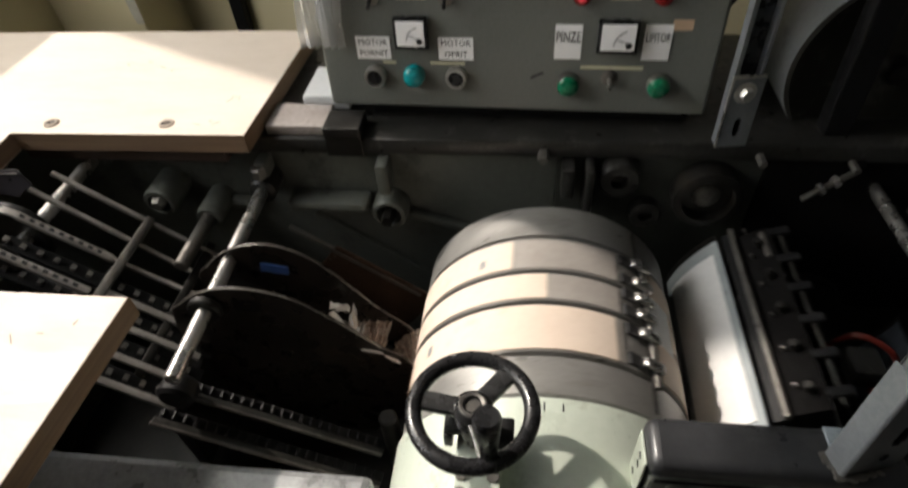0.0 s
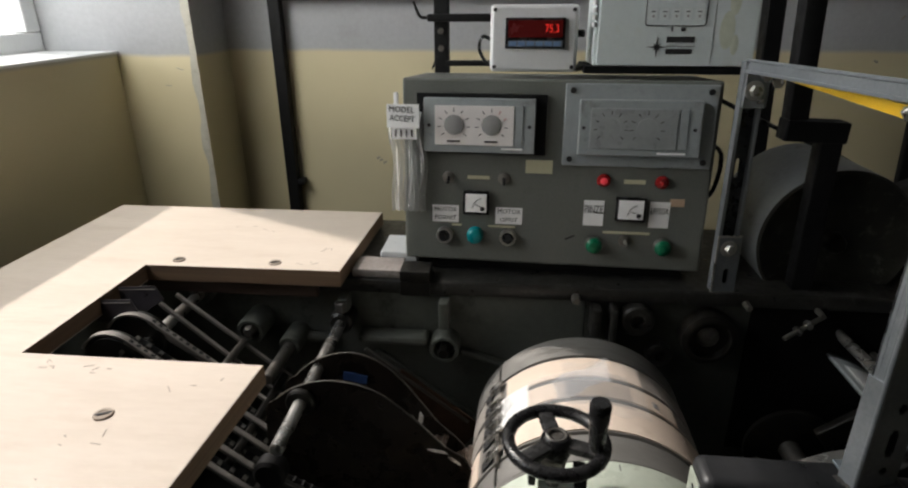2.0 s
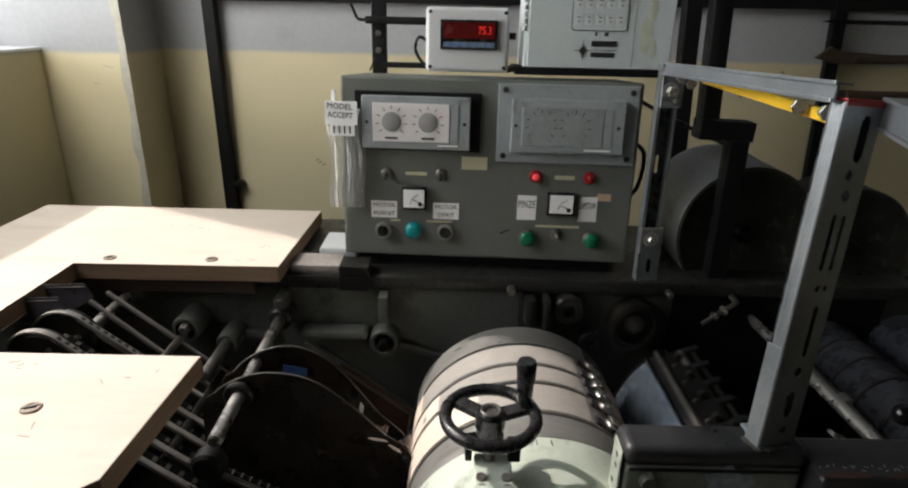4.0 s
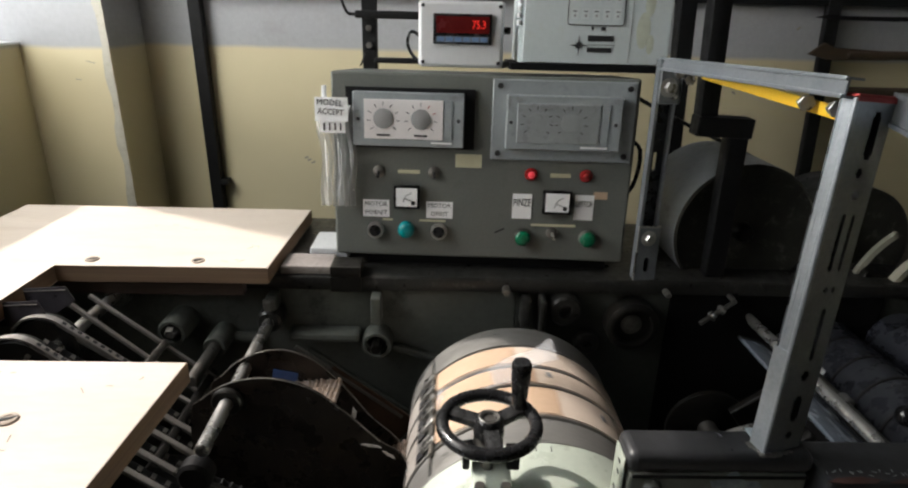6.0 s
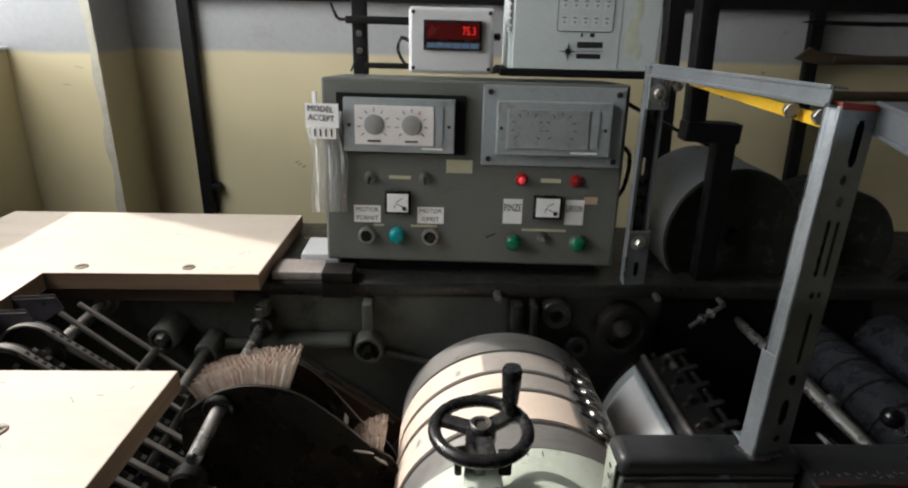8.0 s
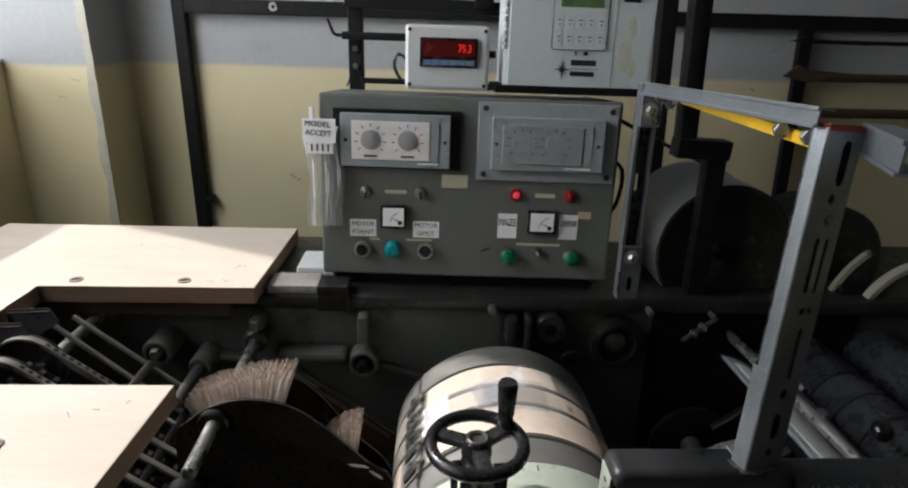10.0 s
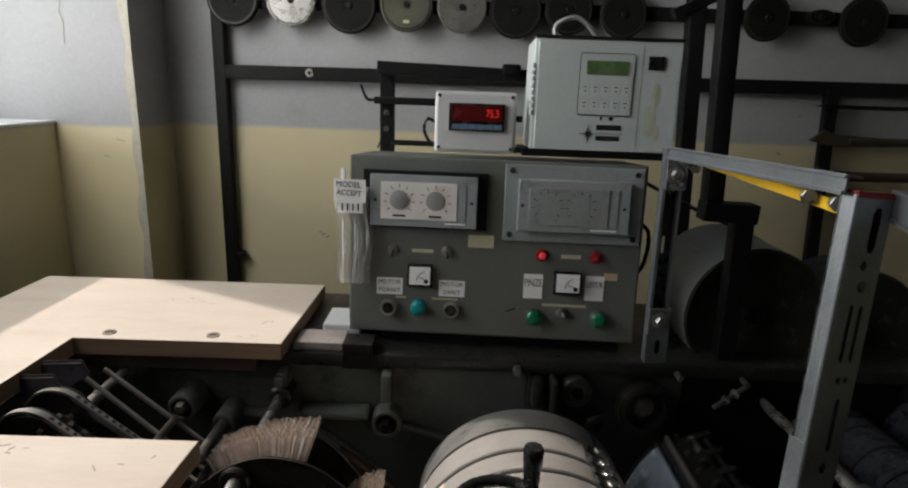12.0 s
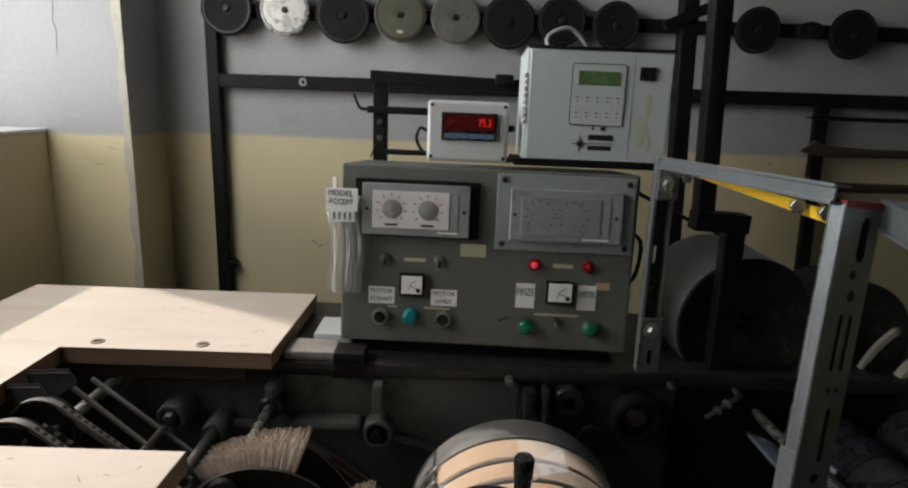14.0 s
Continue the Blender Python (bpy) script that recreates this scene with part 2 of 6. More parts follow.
M_CABLITE = surf("pale_grey_metal", (0.27, 0.30, 0.31), (0.34, 0.37, 0.38), 0.4, scale=9, stain=(0.18, 0.19, 0.19))
M_DIAL = surf("dial_face", (0.76, 0.73, 0.72), (0.84, 0.80, 0.79), 0.4, scale=20, bump=0)
M_DIAL2 = surf("faded_dial_face", (0.27, 0.29, 0.295), (0.33, 0.35, 0.355), 0.35, scale=20, bump=0)
M_KNOB = surf("grey_knob", (0.25, 0.25, 0.25), (0.3, 0.3, 0.3), 0.5)
M_LABEL = surf("label_paper", (0.92, 0.92, 0.93), (0.96, 0.96, 0.96), 0.6, scale=30, bump=0)
M_INK = surf("ink", (0.015, 0.015, 0.018), (0.03, 0.03, 0.03), 0.6, bump=0)
M_YELLOWED = surf("yellowed_sticker", (0.52, 0.50, 0.34), (0.6, 0.58, 0.40), 0.5, bump=0)
M_TEAL = surf("teal_button", (0.0, 0.22, 0.24), (0.01, 0.27, 0.28), 0.3, bump=0)
M_GREEN = surf("green_button", (0.0, 0.13, 0.06), (0.01, 0.17, 0.08), 0.3, bump=0)
M_RED = surf("dark_red_lens", (0.25, 0.012, 0.012), (0.32, 0.02, 0.02), 0.2, bump=0)
M_REDPAINT = surf("red_paint", (0.35, 0.03, 0.03), (0.45, 0.05, 0.04), 0.5)
M_REDLIT = glow("lit_red_lens", (0.85, 0.06, 0.08), 0.2)
M_LED = glow("red_led", (1.0, 0.03, 0.02), 0.4)
M_LEDDARK = surf("led_window", (0.09, 0.008, 0.008), (0.12, 0.012, 0.012), 0.2, bump=0)
M_LCD = surf("green_lcd", (0.10, 0.17, 0.07), (0.13, 0.21, 0.09), 0.25, bump=0)
M_BLUEKEY = surf("blue_keys", (0.12, 0.2, 0.36), (0.16, 0.25, 0.42), 0.4, bump=0)
M_WHITEBOX = surf("white_enclosure", (0.66, 0.67, 0.68), (0.72, 0.73, 0.74), 0.4, scale=12, stain=(0.55, 0.55, 0.52), amount=0.6)
M_SCALEBOX = surf("pale_blue_enclosure", (0.57, 0.63, 0.64), (0.65, 0.71, 0.72), 0.4, scale=8, stain=(0.54, 0.56, 0.48), amount=0.6)
M_YELLOW = surf("yellow_plastic", (0.75, 0.45, 0.02), (0.85, 0.52, 0.03), 0.35)
M_FILM = clear("clear_film", (0.85, 0.86, 0.86), 0.42)
M_TAIL = clear("milky_film", (0.66, 0.66, 0.68), 0.2, 0.2)
M_THINFILM = clear("thin_clear_film", (0.80, 0.81, 0.82), 0.10, 0.15)
# Rough black with hardly any sheen, so sunlit rotor parts stay dark.
M_MATTBLACK = surf("matt_black_casting", (0.004, 0.004, 0.004), (0.009, 0.008, 0.008), 0.85, spec=0.08, scale=10)


def pleated_film():
    """Clear bags in a stack: each pleat a little lighter or browner than the next."""
    mt = surf("brown_film", (0.62, 0.50, 0.42), (0.9, 0.86, 0.82), 0.22, scale=30, fine=90, bump=0.15, depth=0.001)
    nt = mt.node_tree
    bs = nt.nodes["Principled BSDF"]
    old = bs.inputs["Base Color"].links[0].from_socket
    geo = nt.nodes.new("ShaderNodeNewGeometry")
    mx = nt.nodes.new("ShaderNodeMix")
    mx.data_type = "RGBA"
    mx.inputs[7].default_value = (0.40, 0.27, 0.19, 1)
    rg = nt.nodes.new("ShaderNodeMapRange")
    rg.inputs[1].default_value, rg.inputs[2].default_value, rg.inputs[4].default_value = 0.2, 1.0, 0.6
    nt.links.new(geo.outputs["Random Per Island"], rg.inputs[0])
    nt.links.new(rg.outputs[0], mx.inputs[0])
    nt.links.new(old, mx.inputs[6])
    nt.links.new(mx.outputs[2], bs.inputs["Base Color"])
    bs.inputs["Alpha"].default_value = 0.5
    return mt


M_BROWNFILM = pleated_film()
M_AMBERFILM = surf("amber_guard_film", (0.035, 0.022, 0.015), (0.07, 0.042, 0.028), 0.15, scale=6, stain=(0.02, 0.014, 0.01))
# Pale streaks put the plate's bright reflections into its colour.
M_DARKPLATE = surf("blue_grey_plate", (0.22, 0.27, 0.35), (0.50, 0.56, 0.64), 0.2, metal=0.5, scale=9, stretch=(1, 0.35, 1), stain=(0.12, 0.15, 0.2), amount=0.8)
M_WOOD = surf("tool_wood", (0.045, 0.03, 0.018), (0.075, 0.05, 0.028), 0.6, stretch=(1, 8, 8))
# Floor and ceiling, both unseen, are kept dark to cut bounced light.
M_FLOOR = surf("concrete_floor", (0.09, 0.086, 0.08), (0.14, 0.135, 0.125), 0.8, scale=2, bump=0.3, stain=(0.09, 0.085, 0.08))
M_CEIL = surf("dark_ceiling", (0.24, 0.23, 0.22), (0.30, 0.29, 0.28), 0.8)
M_GLASS = clear("window_glass", (0.95, 0.97, 0.98), 0.06, 0.02)
M_FRAMEWHITE = surf("window_frame_paint", (0.7, 0.71, 0.72), (0.77, 0.78, 0.78), 0.4)
M_OUT = glow("bright_outdoors", (1.0, 0.985, 0.94), 4.5)
M_RUBBER = surf("red_hose", (0.16, 0.02, 0.015), (0.22, 0.03, 0.02), 0.4)
M_GREYGUARD = surf("grey_guard_paint", (0.20, 0.215, 0.225), (0.27, 0.285, 0.295), 0.45, scale=6, stain=(0.1, 0.1, 0.1))
M_CORD = surf("grey_cord", (0.4, 0.4, 0.4), (0.5, 0.5, 0.5), 0.5)
M_ROLLER = surf("rubber_roller", (0.012, 0.013, 0.017), (0.028, 0.03, 0.036), 0.3, scale=10)

# ---- the room ----
structure("floor", box(-1.6, 3.4, -4.2, 1.8, -0.1, 0.0), M_FLOOR, "grey concrete workshop floor")
structure("ceiling", box(-1.6, 3.4, -4.2, 1.8, 3.3, 3.4), M_CEIL, "unseen ceiling, darkened to cut bounced light")
structure("wall_north", box(-1.6, 3.4, 1.5, 1.7, 0.0, 3.3), M_WALL, "wall painted white over an ochre dado")
structure("wall_east", box(3.2, 3.4, -4.0, 1.5, 0.0, 3.3), M_WALL, "wall painted white over an ochre dado")
structure("wall_south", box(-1.6, 3.4, -4.2, -4.0, 0.0, 3.3), M_WALL, "wall painted white over an ochre dado")
_b = bmesh.new()
slab(_b, -1.42, -0.931, 1.3, 1.497, 0.0, 3.297, 0.006)
structure("pillar", _b, M_WALL, "worn plastered pillar, white over ochre")
_b = bmesh.new()
# The opening's unseen head and near end are set by the light wanted inside.
for y0, y1, z0, z1 in ((-4.0, 1.298, 0.0, 1.25), (-4.0, 1.298, 2.60, 3.298), (-4.0, -0.5, 1.25, 2.60)):
    slab(_b, -1.45, -1.15, y0, y1, z0, z1)
structure("wall_west", _b, M_WALL, "window wall painted white over an ochre dado")


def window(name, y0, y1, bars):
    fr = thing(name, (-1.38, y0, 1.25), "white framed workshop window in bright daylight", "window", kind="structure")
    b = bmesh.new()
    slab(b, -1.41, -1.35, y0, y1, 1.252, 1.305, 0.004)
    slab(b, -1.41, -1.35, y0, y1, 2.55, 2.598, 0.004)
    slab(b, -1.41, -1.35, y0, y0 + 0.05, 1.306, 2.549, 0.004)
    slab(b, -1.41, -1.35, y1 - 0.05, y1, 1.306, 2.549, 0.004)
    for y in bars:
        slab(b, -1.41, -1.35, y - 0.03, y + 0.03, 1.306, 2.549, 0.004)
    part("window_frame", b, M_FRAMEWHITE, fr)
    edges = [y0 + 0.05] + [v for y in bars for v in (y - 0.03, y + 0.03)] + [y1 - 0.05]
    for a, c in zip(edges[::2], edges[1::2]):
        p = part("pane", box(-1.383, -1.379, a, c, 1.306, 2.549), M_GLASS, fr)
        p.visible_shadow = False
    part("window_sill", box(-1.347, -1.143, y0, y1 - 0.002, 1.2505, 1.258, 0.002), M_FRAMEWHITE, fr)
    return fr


# Widened out of view to let more fill light onto the front faces.
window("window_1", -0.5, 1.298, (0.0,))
def plaster_cracks():
    """Hairline cracks and chips in the plaster."""
    rnd = random.Random(11)
    marks = bmesh.new()
    runs = [((-0.942, 1.2995, 1.30), (-0.945, 1.2995, 1.12)), ((-1.10, 1.2995, 1.62), (-1.10, 1.2995, 1.45)), ((-0.99, 1.2995, 1.215), (-0.975, 1.2995, 1.21)), ((-1.03, 1.2995, 1.17), (-1.015, 1.2995, 1.168))]
    for a, b in runs:
        a, b = Vector(a), Vector(b)
        tube(marks, [a.lerp(b, i / 9) + Vector((rnd.uniform(-0.004, 0.004), 0, 0)) for i in range(10)], 0.0009, 5, 2)
    for x, z in ((-0.497, 0.925), (-0.485, 0.918), (-0.505, 0.932), (0.9, 1.33), (0.86, 1.22), (-0.42, 1.0), (0.75, 1.15)):
        slab(marks, -0.006, 0.006, -0.001, 0.001, -0.0025, 0.0025, m=pose(x, 1.4995, z, 0, rnd.uniform(-50, 50), 0))
    ob = structure("trim", marks, M_INKGREY, "hairline cracks and chips in the plaster")


def worn_corner():
    """Chipped pale plaster along the pillar's corner."""
    rnd = random.Random(5)
    left = [(-0.948 - 0.004 * math.sin(i * 0.9) - rnd.uniform(0, 0.004), 0.80 + i * 0.025) for i in range(42)]
    right = [(-0.9312 + rnd.uniform(0.0, 0.0016), z) for _, z in left]
    b = prism(bmesh.new(), left + right[::-1], 0.0, 0.0014, m=Matrix.Translation((0, 1.2998, 0)) @ Matrix.Rotation(radians(90), 4, "X"))
    structure("trim", b, M_CHIPPED, "chipped pale plaster edge of the pillar")


M_CHIPPED = surf("chipped_plaster", (0.43, 0.41, 0.34), (0.54, 0.52, 0.45), 0.9, scale=25, fine=140, bump=0.6, depth=0.003, stain=(0.36, 0.33, 0.25), amount=0.4)
worn_corner()
M_INKGREY = surf("crack_shadow", (0.31, 0.285, 0.23), (0.37, 0.34, 0.29), 0.9)
plaster_cracks()
# Glowing sheet added in place of the sky; it also lights the pillar.
structure("backdrop", box(-6.05, -6.0, -12, 8, -1.0, 4.2), M_OUT, "glowing sheet in place of the daylight outside the window")

M_SCUFFGREY = surf("scuffed_grey_metal", (0.22, 0.225, 0.225), (0.42, 0.43, 0.44), 0.35, metal=0.3, scale=7, stain=(0.07, 0.065, 0.055), amount=0.6)

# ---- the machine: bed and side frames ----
M_NEARBLACK = surf("near_black_iron", (0.014, 0.014, 0.013), (0.035, 0.034, 0.031), 0.4, metal=0.2, scale=14, stain=(0.09, 0.085, 0.08), amount=0.35)
# Darker copy of the casting paint: oil, plus window light fading to the right.
M_CAST_DIM = surf("dimmed_oily_cast_iron", (0.035, 0.038, 0.033), (0.06, 0.064, 0.056), 0.5, spec=0.35, scale=8, fine=90, bump=0.3, stain=(0.012, 0.012, 0.01), amount=0.5)
FY = 0.68      # inner face of the rear side frame


def machine_bed():
    m = thing("machine_frame", (0.1, 0.45, 0.0), "dark green-grey cast iron machine frame, oily and worn", "machine")
    part("rear_side_frame", box(-1.0, 0.04, FY, FY + 0.05, 0.15, 0.895, 0.002), M_CAST, m)
    # Right half uses the dimmed copy, so the light's fall-off is painted in.
    part("rear_side_frame", box(0.04, 1.35, FY, FY + 0.05, 0.15, 0.895, 0.002), M_CAST_DIM, m, "oily right end of the rear frame, darkened for weaker light")
    # The flange's near-black also holds the shadow of the gap under the cabinet.
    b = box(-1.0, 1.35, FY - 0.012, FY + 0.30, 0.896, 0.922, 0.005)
    part("top_flange", b, M_NEARBLACK, m, "near-black top flange, shade under the cabinet included")
    # ribs cast on the rear frame
    for x in (-0.385, -0.206, 0.055):
        part("rib", box(x - 0.009, x + 0.009, FY - 0.035, FY - 0.001, 0.84, 0.893, 0.004), M_CAST if x < 0 else M_NEARBLACK, m)
    part("rib", box(-0.36, -0.235, FY - 0.04, FY - 0.001, 0.806, 0.824, 0.008), M_CAST, m)
    part("rib", box(-0.50, -0.41, FY - 0.02, FY - 0.001, 0.79, 0.81, 0.008), M_CAST, m)
    part("rib", slab(bmesh.new(), 0.0, 0.10, FY - 0.016, FY - 0.001, -0.006, 0.006, 0.004, m=pose(-0.18, 0, 0.785, 0, 18, 0)), M_CAST, m)
    part("rib", slab(bmesh.new(), 0.0, 0.26, FY - 0.010, FY - 0.001, -0.005, 0.005, 0.003, m=pose(-0.335, 0, 0.775, 0, 37, 0)), M_CAST, m)
    part("rib", box(0.078, 0.090, FY - 0.04, FY - 0.001, 0.81, 0.8945, 0.004), M_NEARBLACK, m)
    back = Matrix.Rotation(radians(90), 4, "X")
    def boss(x, z, r, d, hole, material=M_CAST):
        b = lathe(bmesh.new(), [(0, d * 0.55), (hole, d * 0.55), (hole * 1.02, d), (r * 0.9, d), (r, d * 0.9), (r, 0.001), (0, 0.001)], Matrix.Translation((x, FY, z)) @ back, 36)
        return part("boss", b, material, m)
    boss(0.246, 0.842, 0.046, 0.035, 0.034, M_DARK)
    # Added paler dome in place of the lit crescent inside the boss.
    part("boss_core", lathe(bmesh.new(), [(0, 0.026), (0.012, 0.025), (0.019, 0.0205), (0.019, 0.019), (0, 0.019)], Matrix.Translation((0.246, FY, 0.842)) @ back, 28), M_DULL, m)
    # Added plate: its black stands for the unlit opening right of the bosses.
    part("guard_plate", box(0.315, 0.70, FY - 0.006, FY - 0.0012, 0.60, 0.905, 0.002), M_MATTBLACK, m, "added black plate for the unlit opening behind the rotor")
    boss(0.125, 0.869, 0.028, 0.028, 0.012, M_NEARBLACK)
    boss(0.17, 0.80, 0.022, 0.02, 0.01, M_NEARBLACK)
    bb = boss(-0.206, 0.80, 0.027, 0.035, 0.019)
    part("bolt", lathe(bmesh.new(), [(0, 0.05), (0.009, 0.05), (0.010, 0.046), (0.010, 0.02), (0.018, 0.02), (0.018, 0.012), (0, 0.012)], Matrix.Translation((-0.206, FY, 0.80)) @ back, 6), M_DARK, bb)
    bb = boss(-0.55, 0.833, 0.025, 0.06, 0.017)
    part("bolt", lathe(bmesh.new(), [(0, 0.068), (0.008, 0.068), (0.012, 0.06), (0.012, 0.02), (0, 0.02)], Matrix.Translation((-0.55, FY, 0.835)) @ back, 6), M_DULL, bb)
    bb = boss(-0.481, 0.806, 0.020, 0.06, 0.012)
    part("pin", rod(bmesh.new(), (-0.481, FY - 0.05, 0.806), (-0.481, FY - 0.16, 0.806), 0.0105), M_DULL, bb)
    # slots and nuts of the right-hand half
    for x, z, r in ((0.02, 0.905, 0.008), (0.30, 0.905, 0.006), (0.415, 0.898, 0.005)):
        part("nut", lathe(bmesh.new(), [(0, 0.02), (r * 0.8, 0.02), (r, 0.016), (r, 0.0), (0, 0)], Matrix.Translation((x, FY - 0.012, z)) @ back, 6), M_DULL, m)
    # near frame, bottom and ends
    part("near_side_frame", box(-1.0, -0.148, 0.10, 0.252, 0.12, 0.80, 0.01), M_SCUFFGREY, m, "scuffed grey near frame")
    part("near_side_frame", box(-0.138, 1.35, 0.16, 0.21, 0.12, 0.76, 0.008), M_CAST, m)
    part("bottom_tray", box(-1.0, 1.35, 0.2, FY, 0.35, 0.37), M_DARK, m)
    part("end_frame", box(-1.05, -1.0, 0.1, FY + 0.05, 0.0, 0.89, 0.006), M_CAST, m)
    part("end_frame", box(1.35, 1.40, 0.1, FY + 0.05, 0.0, 0.89, 0.006), M_CAST, m)
    part("foot", box(-1.0, 1.35, 0.1, FY + 0.05, 0.0, 0.12, 0.01), M_DARK, m)
    return m


machine_bed()


def board():
    bd = thing("plywood_board", (-0.85, 0.5, 0.925), "pale plywood board cut in a U and bolted on the machine", "board")
    o = [(-0.965, 0.085), (-0.455, 0.085), (-0.405, 0.135), (-0.397, 0.347), (-0.724, 0.343), (-0.724, 0.626), (-0.379, 0.626), (-0.371, 0.934), (-0.965, 0.934)]
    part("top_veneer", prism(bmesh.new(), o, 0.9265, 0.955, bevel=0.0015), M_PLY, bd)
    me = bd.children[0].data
    # Side faces take the shaded edge colour.
    me.materials.append(M_PLYEDGE_SHADED)
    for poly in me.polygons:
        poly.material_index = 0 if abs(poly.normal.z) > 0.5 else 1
    for x, y in ((-0.675, 0.650), (-0.501, 0.652), (-0.535, 0.236)):
        b = lathe(bmesh.new(), [(0, 0.0012), (0.006, 0.0012), (0.0065, 0.0022), (0.0098, 0.0022), (0.0108, 0.0008), (0.0108, -0.002), (0, -0.002)], pose(x, y, 0.955), 20)
        bo = part("bolt_head", b, M_GRIME, bd, "dull countersunk bolt head")
        part("slot", box(-0.009, 0.009, -0.0012, 0.0012, 0.0005, 0.0026, m=pose(x, y, 0.955, 0, 0, 25)), M_INK, bo)
    rnd = random.Random(21)
    for x, y, n, s in ((-0.66, 0.325, 5, 0.02), (-0.60, 0.318, 4, 0.02), (-0.53, 0.20, 4, 0.03), (-0.46, 0.30, 3, 0.03), (-0.42, 0.72, 4, 0.02), (-0.60, 0.80, 4, 0.05), (-0.56, 0.14, 3, 0.04), (-0.44, 0.655, 3, 0.02)):
        for _ in range(n):
            at = pose(x + rnd.uniform(-s, s), y + rnd.uniform(-s, s) * 0.5, 0.955, 0, 0, rnd.uniform(0, 180))
            ln = rnd.uniform(0.0015, 0.007)
            part("scuff", slab(bmesh.new(), -ln, ln, -0.0006, 0.0006, 0.0001, 0.0004, m=at), M_GRIME, bd)
    return bd


board()
M_BATTEN = surf("brown_stained_batten", (0.045, 0.027, 0.02), (0.085, 0.055, 0.042), 0.6, stretch=(0.5, 6, 6), scale=9)
M_SCUFFPALE = surf("rubbed_grey_strip", (0.20, 0.175, 0.165), (0.32, 0.29, 0.275), 0.5, scale=20, stain=(0.08, 0.07, 0.06), amount=0.5)
solo("support_batten", box(-0.745, -0.43, 0.648, 0.667, 0.893, 0.926, 0.002), M_BATTEN, (-0.59, 0.657, 0.893), "dark reddish-brown wooden batten under the board", "batten")
solo("packing_block", box(-0.372, -0.285, 0.675, 0.735, 0.9225, 0.938, 0.002), M_SCUFFPALE, (-0.33, 0.7, 0.9225), "dark worn packing strip beside the cabinet", "block")
solo("packing_block", box(-0.335, -0.265, 0.742, 0.83, 0.9225, 0.945, 0.003), M_WHITEBOX, (-0.30, 0.78, 0.9225), "white-painted wooden packing block under the cabinet", "block")
_b = bmesh.new()
slab(_b, -0.285, -0.232, 0.664, 0.712, 0.9225, 0.942, 0.002)
slab(_b, -0.285, -0.232, 0.665, 0.675, 0.895, 0.9225, 0.001)
solo("mounting_bracket", _b, M_DARK, (-0.26, 0.69, 0.9225), "small dark steel mounting bracket", "bracket")

# ---- control cabinet ----
CAB = pose(-0.028, 0.711, 0.9445, -4.0, 0, -2.4)
FACE = Matrix.Rotation(radians(90), 4, "X")


